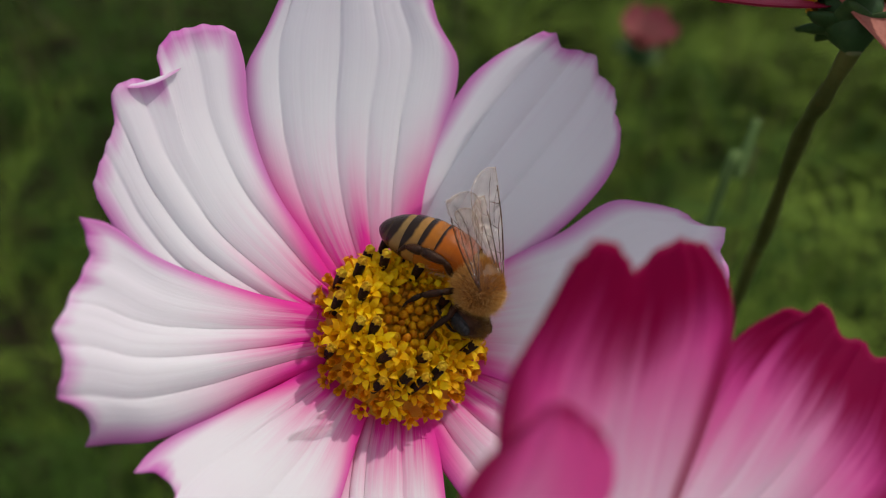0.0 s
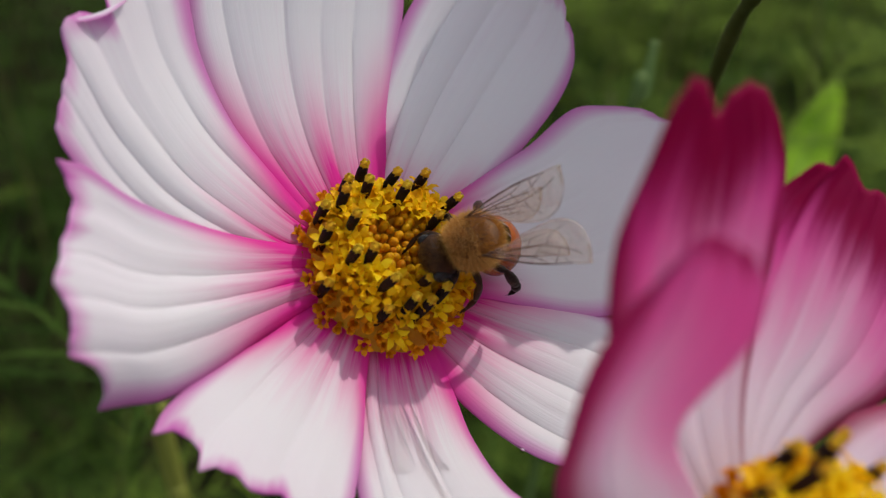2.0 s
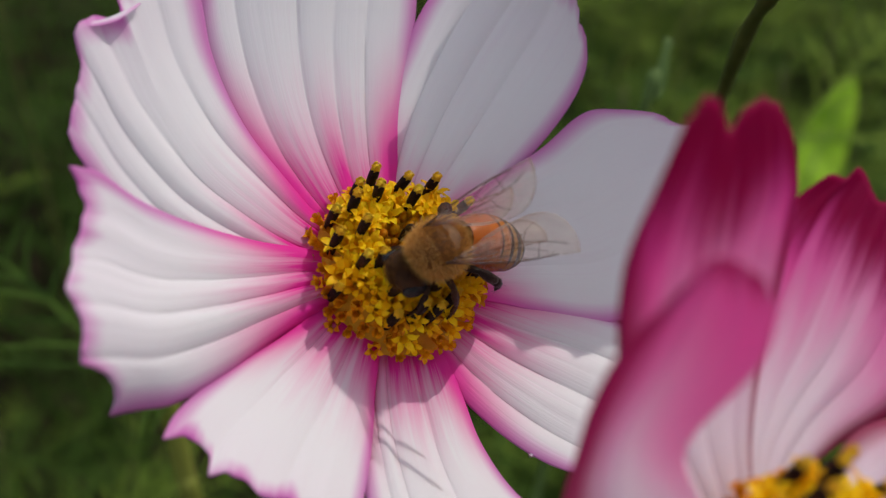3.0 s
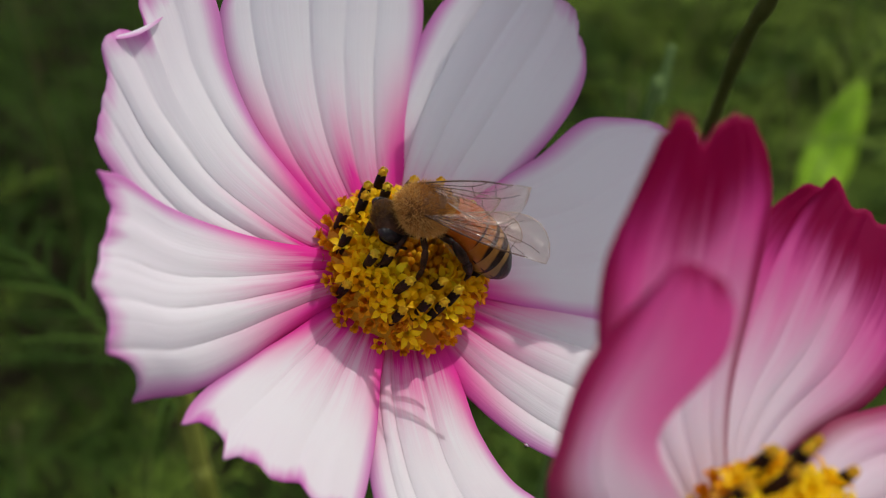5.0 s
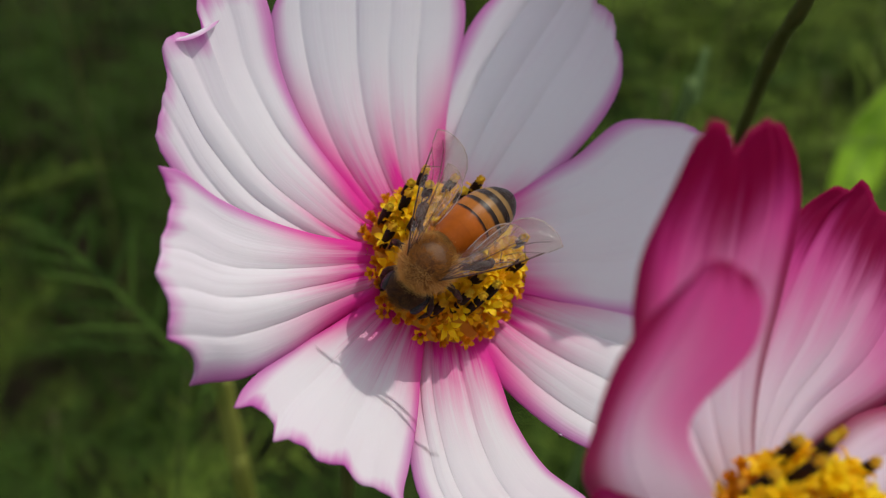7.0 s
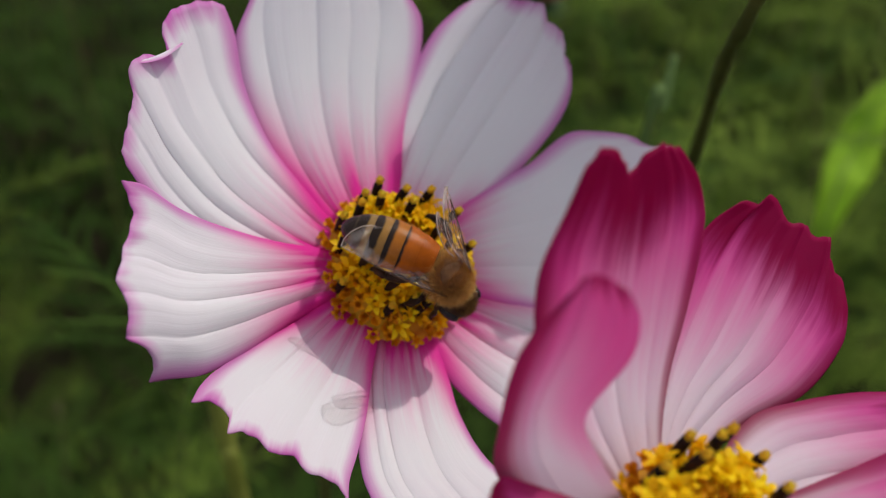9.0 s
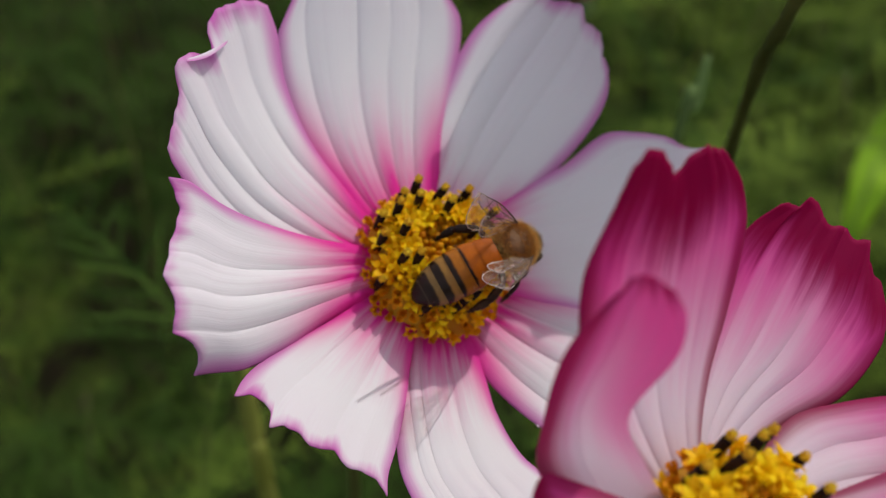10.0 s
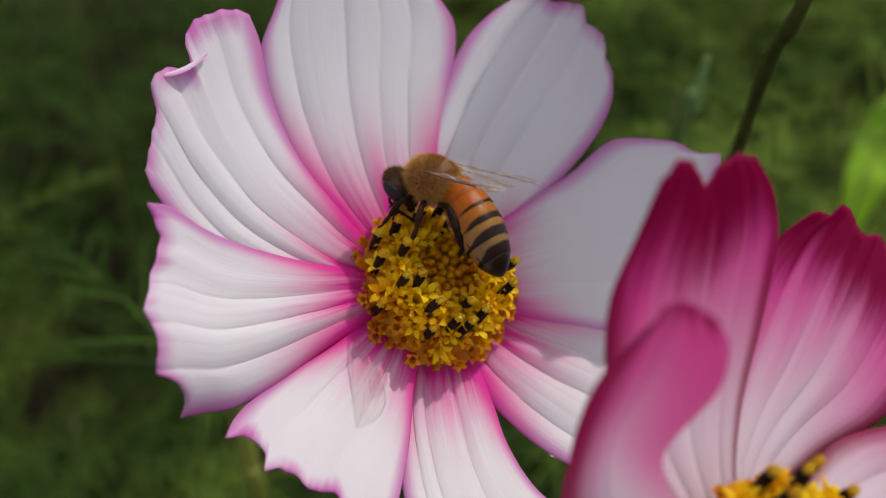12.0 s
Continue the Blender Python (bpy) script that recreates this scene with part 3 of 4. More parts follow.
drop = tagged(new("water_drop", make_mesh("water_drop", *scaled(ball((0, 0, 0), (0.20, 0.20, 0.17), 8, 12), MM), None, True, [water_material()])), "tiny clear water drop at a petal's edge", "drop")
drop.matrix_basis = FLOWER @ Matrix.Translation(Vector((-11.05, -15.35, 5.1)) * MM)

# ---- the rose cosmos in front ----
W0 = pose(0, 0, 0.52, 52, 0, 0)


def ahead(x, y, d):
    """A place in metres from the first eye: millimetres to the right, up and ahead."""
    return W0 @ Vector((x * MM, y * MM, -d * MM))


def facing(x, y, d, lean, way, spin=0.0):
    """A flower's pose at such a place: its face leans by lean degrees from the eye's line towards way (degrees, from right to up)."""
    n = Vector((math.sin(radians(lean)) * math.cos(radians(way)), math.sin(radians(lean)) * math.sin(radians(way)), math.cos(radians(lean))))
    e2 = Vector((-math.sin(radians(way)), math.cos(radians(way)), 0))
    e1 = e2.cross(n)
    m = Matrix((e1, e2, n)).transposed().to_4x4()
    return Matrix.Translation(ahead(x, y, d)) @ W0.to_3x3().to_4x4() @ m @ pose(0, 0, 0, 0, 0, spin)


ROSE = facing(13.0, -26.6, 59.0, 42, 62)
rose_flower = tagged(new("cosmos_flower"), "rose pink cosmos flower with crimson-edged cupped petals", "flower", "cosmos flowers")
rose_flower.matrix_world = ROSE


def rose_petal(frame_m, left, right, tip, seed, material=None, **more):
    ob = add_petal(rose_flower, shaped_petal(left, right, tip, material or PETAL_ROSE, seed, **more), 0)
    ob.matrix_basis = frame_m


def rose_frame(angle, lift, tilt, roll=0.0, swing=0.0):
    return pose(0, 0, lift * MM, 0, 0, angle) @ pose(0, 0, 0, 0, -tilt, 0) @ pose(0, 0, 0, roll, 0, 0) @ pose(0, 0, 0, 0, 0, swing)


# the broad toothed petal, the upright two-lobed one, the one that stands edge-on before them, the one that lies out flat
rose_petal(rose_frame(4, -1.5, -2.3), (3.0, 3.9, 4.2, 3.6, 2.4, 0.7), (1.4, 5.1, 10.5, 13.3, 13.3, 12.4),
           [(-1, 25.8), (-0.75, 25.8), (-0.62, 26.2), (-0.54, 27.3), (-0.28, 26.4), (-0.13, 26.8), (0.21, 25.7), (0.46, 26.3), (0.6, 25.9), (0.74, 24.7), (1, 24.0)],
           60, rise=(0.05, 0.013), twist=3.65, creases=(-0.5, -0.1, 0.3, 0.65), depth=0.42)
rose_petal(rose_frame(47.6, -2.6, 11.2), (3.2, 6.0, 8.2, 8.4, 6.4, 5.1), (3.0, 5.4, 8.2, 9.8, 8.7, 6.5),
           [(-1, 23.4), (-0.85, 23.8), (-0.45, 24.1), (-0.19, 23.8), (0, 23.2), (0.14, 23.0), (0.28, 23.5), (0.47, 24.1), (0.78, 24.2), (1, 23.6)],
           61, rise=(0.05, 0.027), twist=1.66, creases=(-0.55, 0.05, 0.5), depth=0.5)
rose_petal(rose_frame(93.5, -5.6, 15.6, -82, -42), (6.9, 9.0, 7.8, 6.0, 4.2, 2.2), (-0.6, -1.9, -2.4, 1.2, 1.9, 1.3), [(-1, 28.4), (-0.3, 29.1), (0.4, 29.2), (1, 28.4)],
           62, PETAL_ROSE_PALE, rise=(0.0, 0.0), creases=(0.1,), depth=0.3, cup=-1.0)
rose_petal(rose_frame(-50.7, 0.5, -0.7), (4.6, 6.3, 5.9, 4.9, 3.9, 3.0), (3.5, 6.0, 8.0, 9.5, 9.6, 9.0), [(-1, 22.5), (-0.5, 24.5), (-0.2, 23.6), (0.2, 24.6), (0.5, 23.8), (1, 23.0)],
           67, rise=(0.05, 0.007), creases=(-0.4, 0.1, 0.5), depth=0.6)
for i, (angle, length, lift, tilt) in enumerate([(132, 18.0, 0.4, 4), (184, 20.0, 0.0, 20), (234, 21.0, 0.4, 10), (283, 22.0, 0.0, 6)]):
    add_petal(rose_flower, petal_mesh("petal", length, 7.4, [(0.1, 0.2, 0.7)], (0.05, 0.008), PETAL_ROSE, 63 + i, edge_up=1.0, base=2.2), angle, lift, tilt)
add_disc(rose_flower, 5.6, [(5.4, 10), (5.2, 45), (5.4, -25), (5.3, 80), (4.5, -60), (4.2, 20), (4.8, 120), (5.2, 160), (5.0, -110), (5.2, -150), (3.8, 60)], 150, 4)
add_back(rose_flower, [Vector((0, 0, -0.0042)), Vector((0, 0, -0.025))] + down(ROSE, (0.03, 0.075, 0.30), (0.03, 0.10, 0.12), (0.04, 0.12, -0.005)), 0.0009)

# ---- the red cosmos above, at the edge of the view ----
RED = Matrix.Translation(ahead(37.5, 22.4, 96.0)) @ pose(0, 0, 0, -48, 0, 0)
red_flower = tagged(new("cosmos_flower"), "dark red cosmos flower seen from below on its stem", "flower", "cosmos flowers")
red_flower.matrix_world = RED
for i, (angle, length, half, tilt) in enumerate([(189, 25.0, 8.2, -5), (232, 18.0, 8.0, 34), (258, 16.5, 10.5, 20), (330, 22.0, 8.4, 30), (0, 24.0, 8.6, 24), (45, 24.0, 8.6, 20), (92, 24.0, 8.6, 20), (138, 24.0, 8.0, 22)]):
    me = petal_mesh("petal", length, half, [(-0.4, 0.25, 0.9), (0.15, 0.25, 1.0), (0.6, 0.2, 0.7)], (0.10, 0.007), PETAL_RED, 90 + i, base=2.5)
    ob = add_petal(red_flower, me, angle, 0.4 * (i % 2), tilt)
    if i in (0, 2, 7):  # three petals hang out wide from the cup
        ob.matrix_basis = pose(0, 0, 0, 33, 0, 0) @ ob.matrix_basis
add_disc(red_flower, 3.4, [(3.0, 30), (2.8, 140), (3.0, -95)], 70, 6)
add_back(red_flower, [Vector((0, 0, -0.0040))] + down(RED, (0.0374, 0.0900, 0.4685), (0.0385, 0.0961, 0.4600), (0.0414, 0.1073, 0.4381), (0.0433, 0.117, 0.418), (0.045, 0.15, 0.30), (0.045, 0.17, -0.005)), 0.00085, 0.22, 6, 4.0, 0.66)


# ---- ground and growth behind ----
def ground_height(x, y):
    return 0.02 * noise.noise(Vector((x * 2.0, y * 2.0, 0.3)))


def build_ground():
    vs = []
    steps = [-200, -60, -20, -8, -4] + [-2 + 0.08 * k for k in range(51)] + [4, 8, 20, 60, 200]
    for y in steps:
        for x in steps:
            vs.append((x, y, ground_height(x, y) if max(abs(x), abs(y)) < 2.05 else 0.0))
    n = len(steps)
    tagged(new("ground", make_mesh("ground", vs, grid_faces(n, n), None, True, [SOIL])), "dark soil under flowers and grass", "ground", kind="structure")


build_ground()


def blade(root, tip_way, length, wide, droop, segs=4):
    """A narrow leaf that bends over: (verts, faces)."""
    side = tip_way.cross(Vector((0, 0, 1)))
    side = side.normalized() if side.length > 1e-3 else Vector((1, 0, 0))
    vs = []
    for i in range(segs + 1):
        t = i / segs
        p = root + tip_way * length * t + Vector((0, 0, -droop * length * t * t))
        w = wide * (1 - t) ** 0.6 * (0.6 + 0.8 * t if t < 0.5 else 1.0)
        vs += [p - side * w, p + side * w]
    return vs, [(2 * i, 2 * i + 1, 2 * i + 3, 2 * i + 2) for i in range(segs)]


def flat_mesh(name, pieces, material):
    vs, fs = [], []
    for v, f in pieces:
        o = len(vs)
        vs += v
        fs += [tuple(o + i for i in q) for q in f]
    return make_mesh(name, vs, fs, None, True, [material])


def build_grass():
    rnd = random.Random(11)
    pieces = []
    for k in range(9000):
        y = rnd.uniform(0.10, 1.9)
        x = rnd.uniform(-0.35 - 0.55 * y, 0.35 + 0.55 * y)
        if x < 0.02 * y and rnd.random() < 0.45:
            continue
        a = rnd.uniform(0, 6.28)
        lean = rnd.uniform(0.1, 0.7)
        way = Vector((math.cos(a) * lean, math.sin(a) * lean, 1)).normalized()
        pieces.append(blade(Vector((x, y, ground_height(x, y) - 0.005)), way, rnd.uniform(0.06, 0.20), rnd.uniform(0.0012, 0.003), rnd.uniform(0.1, 0.6)))
    tagged(new("grass", flat_mesh("grass", pieces, GRASS)), "long green grass blades in soft tangle", "grass", kind="stuff")


build_grass()


def feather_leaf(rnd, root, way, length):
    """A cosmos leaf: a thin midrib with thread leaflets on both sides."""
    pieces = []
    side = way.cross(Vector((0, 0, 1))).normalized()
    n = 9
    for i in range(n + 1):
        t = i / n
        p = root + way * length * t + Vector((0, 0, -0.25 * length * t * t))
        if i < n:
            q = root + way * length * (t + 1 / n) + Vector((0, 0, -0.25 * length * (t + 1 / n) ** 2))
            pieces.append(([p - side * 0.0006, p + side * 0.0006, q + side * 0.0005, q - side * 0.0005], [(0, 1, 2, 3)]))
        if t > 0.2:
            for s in (-1, 1):
                d = (way * 0.8 + side * s * rnd.uniform(0.6, 1.0) + Vector((0, 0, rnd.uniform(-0.2, 0.4)))).normalized()
                pieces.append(blade(p, d, length * 0.45 * (1.2 - t) * rnd.uniform(0.8, 1.2), 0.0007, 0.2, 3))
    return pieces


def plant_proto(seed, high, material, label):
    rnd = random.Random(seed)
    plant = tagged(new("cosmos_plant"), label, "plant", "cosmos plants")
    path = smooth_path([(0, 0, -0.01), (rnd.uniform(-.02, .02), rnd.uniform(-.02, .02), high * 0.5), (rnd.uniform(-.04, .04), rnd.uniform(-.04, .04), high)], 8)
    part("stem", make_mesh("stem", *tube(path, [0.0016 * (1 - 0.6 * i / len(path)) for i in range(len(path))], 7), None, True, [GREEN]), plant)
    pieces = []
    for k in range(26):
        t = rnd.uniform(0.15, 1.0)
        p = path[int(t * (len(path) - 1))]
        a = rnd.uniform(0, 6.28)
        way = Vector((math.cos(a), math.sin(a), rnd.uniform(0.2, 1.1))).normalized()
        pieces += feather_leaf(rnd, p, way, rnd.uniform(0.05, 0.11))
    part("foliage", flat_mesh("foliage", pieces, material), plant, "thread-fine green leaves", "stuff")
    return plant


def build_plants():
    rnd = random.Random(8)
    highs = (0.22, 0.28, 0.34)
    # three plants in plain leaf green, three with sunlight painted into the green
    protos = [plant_proto(1 + i, highs[i % 3], LEAF if i < 3 else LEAF_SUN_TONE, "feathery dark green cosmos plant without flowers" if i < 3 else "feathery cosmos plant with sunlight painted into its light green leaves") for i in range(6)]
    spots, used = [], set()

    def plant(x, y, i):
        spots.append((x, y))
        m = pose(x, y, ground_height(x, y), rnd.uniform(-8, 8), rnd.uniform(-8, 8), rnd.uniform(0, 360))
        if i not in used:
            used.add(i)
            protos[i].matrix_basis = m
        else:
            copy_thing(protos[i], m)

    for k in range(105):
        for tries in range(40):
            y = rnd.uniform(0.18, 1.25)
            x = rnd.uniform(-0.25 - 0.45 * y, 0.25 + 0.45 * y)
            # right of the middle mostly the plants with painted-in sunlight
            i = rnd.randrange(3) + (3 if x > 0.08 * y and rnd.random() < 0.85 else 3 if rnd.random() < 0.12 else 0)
            top = highs[i % 3] + 0.06
            if x < -0.03 and rnd.random() < 0.45:
                continue
            if y * 0.788 + (0.52 - top) * 0.616 > (0.28 if x > 0 else 0.36) and all((x - a) ** 2 + (y - b) ** 2 > 0.003 for a, b in spots):
                plant(x, y, i)
                break
    # low ones close under the flowers
    for x, y, i in ((-0.10, 0.13, 0), (-0.06, 0.19, 0), (-0.13, 0.27, 0), (-0.02, 0.15, 0), (-0.085, 0.24, 3)):
        plant(x, y, i)


build_plants()


def lance_leaf(name, points, wide, material, label):
    """A long leaf from the ground up along a curve, folded a little along its midrib."""
    path = smooth_path(points, 8)
    vs = []
    for i, p in enumerate(path):
        t = i / (len(path) - 1)
        d = (path[min(i + 1, len(path) - 1)] - path[max(i - 1, 0)]).normalized()
        side = d.cross(Vector((0.2, -0.75, 0.6))).normalized()
        up = side.cross(d)
        w = max(0.0006, wide * math.sin(math.pi * max(0.0, min(1.0, (t - 0.45) / 0.55)) ** 0.8) ** 0.8)
        for k in (-1, -0.5, 0, 0.5, 1):
            vs.append(p + side * w * k + up * w * 0.25 * abs(k))
    leaf = tagged(new(name), label, "leaf")
    ob = part("blade", make_mesh("blade", vs, grid_faces(len(path), 5), None, True, [material]), leaf)
    m = ob.modifiers.new("thickness", "SOLIDIFY")
    m.thickness = 0.0004
    part("midrib", make_mesh("midrib", *tube(path, [0.0011 * (1.1 - i / len(path)) for i in range(len(path))], 6), None, True, [PALE_LEAF]), leaf, "paler midrib")
    return leaf


# the first blade's sunlit look comes from its painted colour
lance_leaf("tall_leaf", [(0.145, 0.262, -0.01), (0.153, 0.262, 0.16), (0.1654, 0.2717, 0.2842), (0.1785, 0.2868, 0.3047), (0.1935, 0.3003, 0.3235)], 0.0105, BLADE_SUN_TONE, "yellow-green leaf blade with sunlight painted into its colour")
lance_leaf("tall_leaf", [(0.03, 0.17, -0.01), (0.032, 0.14, 0.30), (0.0405, 0.1270, 0.4265), (0.0446, 0.1314, 0.4325), (0.0475, 0.136, 0.4385)], 0.0011, PALE_LEAF, "thin pale green leaf blade")
bare = tagged(new("plant_stem"), "pale green upright stem with feathery side leaves", "plant")
bare_path = smooth_path([(-0.036, 0.14, -0.005), (-0.0365, 0.130, 0.20), (-0.0369, 0.1312, 0.3401), (-0.0375, 0.1335, 0.3584), (-0.0381, 0.1383, 0.3740)], 8)
part("stem", make_mesh("stem", *tube(bare_path, 0.0019, 9), None, True, [OLIVE]), bare)
bare_rnd = random.Random(77)
bare_bits = []
for k in range(4):
    a = bare_rnd.uniform(0, 6.28)
    bare_bits += feather_leaf(bare_rnd, bare_path[-1 - 2 * k], Vector((math.cos(a), 0.5 + 0.5 * math.sin(a), 0.6)).normalized(), bare_rnd.uniform(0.04, 0.07))
part("foliage", flat_mesh("foliage", bare_bits, LEAF), bare, "thread-fine green leaves", "stuff")

BUD_AT = Matrix.Translation((0.0630, 0.3025, 0.3650)) @ pose(0, 0, 0, 12, 10, 0)
small_flower = tagged(new("cosmos_flower"), "small half-open pink cosmos flower deep among the leaves", "flower", "cosmos flowers")
small_flower.matrix_world = BUD_AT
for i in range(6):
    me = petal_mesh("petal", 11.0, 4.2, [(0.0, 0.12, 0.8)], (0.5, 0.03), PETAL_SALMON, 130 + i, base=1.0)
    add_petal(small_flower, me, 60 * i, 0.2 * (i % 2), 10)
add_back(small_flower, [Vector((0, 0, -0.0042)), Vector((0, 0, -0.03)), Vector((0.01, 0.01, -0.18)), Vector((0.0, 0.0, -0.385))], 0.0009)


# ---- the honeybee ----
MB = 1.14 * MM


def fur(name, centre, radii, count, length, material, seed, keep=None, sweep=(-0.4, 0, 0), thin=0.013):
    """Fine hairs over an ellipsoid."""
    rnd = random.Random(seed)
    vs, fs = [], []
    while len(fs) < count:
        d = Vector((rnd.gauss(0, 1), rnd.gauss(0, 1), rnd.gauss(0, 1))).normalized()
        if keep and not keep(d):
            continue
        p = Vector((centre[0] + d.x * radii[0], centre[1] + d.y * radii[1], centre[2] + d.z * radii[2])) * 1.0
        way = (d + Vector(sweep) + Vector((rnd.gauss(0, 0.3), rnd.gauss(0, 0.3), rnd.gauss(0, 0.3)))).normalized()
        side = way.cross(Vector((rnd.gauss(0, 1), rnd.gauss(0, 1), rnd.gauss(0, 1)))).normalized() * thin
        q = p + way * length * rnd.uniform(0.6, 1.2)
        o = len(vs)
        vs += [(p - side) * MB, (p + side) * MB, q * MB]
        fs.append((o, o + 1, o + 2))
    return make_mesh(name, vs, fs, None, False, [material])


def tergite_mesh(k, n, length):
    """One ring of the abdomen, its hind edge overlapping the next."""
    vs, uvs = [], []
    rows, cols = 15, 36
    for i in range(rows):
        u = i / (rows - 1)
        t = min((k + u * 1.05) / n, 1.0)
        r = 1.96 * (1 - ((0.44 - t) / 0.62) ** 2 if t < 0.44 else 1 - ((t - 0.44) / 0.56) ** 2.3) ** 0.62 if t < 0.999 else 0.02
        r *= 1 + 0.03 * u - 0.02 * (1 - u) ** 3
        for j in range(cols):
            a = 2 * math.pi * j / cols
            vs.append(Vector((-t * length, r * 1.02 * math.cos(a), r * 0.94 * math.sin(a) - 0.9 * t * t)) * MB)
            uvs.append((j / cols, u))
    return make_mesh("tergite", vs, grid_faces(rows, cols, True), uvs, True, [RINGS[k]])


def wing_outline(x, length, wide):
    t = x / length
    lead = 0.10 * wide * math.sin(math.pi * t)
    trail = -wide * (math.sin(math.pi * min(1.0, t) ** 1.6) ** 0.5) * (0.40 + 0.66 * t) if 0 < t < 1 else 0.0
    return lead, trail


def wing_mesh(name, length, wide, side):
    vs = []
    rows, cols = 26, 9
    for i in range(rows):
        x = length * i / (rows - 1)
        lead, trail = wing_outline(x, length, wide)
        for j in range(cols):
            y = lead + (trail - lead) * j / (cols - 1)
            z = 0.15 * math.sin(j * 1.7 + x * 0.5) * (0.3 + j / cols) + 0.08 * math.sin(x * 2.3 + j)
            vs.append(Vector((x, side * y, z)) * MB)
    return make_mesh(name, vs, grid_faces(rows, cols), None, True, [FILM])


def margin_mesh(length, wide, side):
    """The thin bright rim round a wing's outer half."""
    pts = [(u * length, side * wing_outline(u * length, length, wide)[1], 0.02) for u in (0.35, 0.45, 0.55, 0.65, 0.75, 0.84, 0.91, 0.96, 0.985, 0.995)]
    pts += [(u * length, side * wing_outline(u * length, length, wide)[0], 0.02) for u in (0.99, 0.95, 0.88)]
    return make_mesh("margin", *scaled(tube(pts, 0.034, 5), MB), None, True, [RIM])


def vein_mesh(length, wide, side, lines):
    pieces = []
    for line, r in lines:
        pts = []
        for u, v in line:
            lead, trail = wing_outline(u * length, length, wide)
            pts.append((u * length, side * (lead + (trail - lead) * v), 0.03))
        path = smooth_path(pts, 5)
        pieces.append(tube(path, [0.85 * r * (1 - 0.4 * i / len(path)) for i in range(len(path))], 5))
    return make_mesh("vein", *scaled(join(pieces), MB), None, True, [VEIN])


FORE_LINES = [
    ([(0.0, 0.0), (0.3, 0.0), (0.6, 0.0), (0.85, 0.03)], 0.085),
    ([(0.0, 0.1), (0.25, 0.22), (0.5, 0.16), (0.62, 0.03)], 0.05),
    ([(0.0, 0.3), (0.3, 0.48), (0.55, 0.45), (0.8, 0.35), (0.92, 0.3)], 0.04),
    ([(0.05, 0.6), (0.3, 0.78), (0.55, 0.72)], 0.035),
    ([(0.3, 0.22), (0.32, 0.48)], 0.035), ([(0.5, 0.17), (0.54, 0.45)], 0.035), ([(0.7, 0.03), (0.72, 0.38)], 0.035),
    ([(0.42, 0.47), (0.46, 0.74)], 0.035), ([(0.6, 0.45), (0.63, 0.70), (0.72, 0.85)], 0.03), ([(0.55, 0.3), (0.68, 0.22), (0.82, 0.06)], 0.03),
]
HIND_LINES = [([(0.0, 0.0), (0.5, 0.02), (0.85, 0.05)], 0.05), ([(0.0, 0.3), (0.4, 0.45), (0.8, 0.5)], 0.035), ([(0.35, 0.05), (0.4, 0.45)], 0.03)]


def leg_mesh(points, radii):
    """A jointed leg: limbs that swell and narrow at the joints, with short bristles."""
    rnd = random.Random(len(points) + int(points[0][0] * 10))
    pieces = []
    for a, b, ra, rb in zip(points, points[1:], radii, radii[1:]):
        a, b = Vector(a), Vector(b)
        row = [a + (b - a) * u for u in (-0.04, 0.06, 0.25, 0.55, 0.85, 1.02)]
        r = [ra + (rb - ra) * u for u in (0, 0.06, 0.25, 0.55, 0.85, 1.0)]
        pieces.append(tube(row, [q * g for q, g in zip(r, (0.55, 0.85, 1.08, 1.15, 0.98, 0.6))], 8))
        for k in range(26):
            p = a + (b - a) * rnd.uniform(0.05, 0.95)
            out = Vector((rnd.gauss(0, 1), rnd.gauss(0, 1), rnd.gauss(0, 1))).normalized() + (b - a).normalized() * 0.5
            side = out.cross(b - a).normalized() * 0.012
            pieces.append(([p - side, p + side, p + out * (0.22 + 1.1 * max(ra, rb))], [(0, 1, 2)]))
    return make_mesh("leg", *scaled(join(pieces), MB), None, True, [CHITIN])


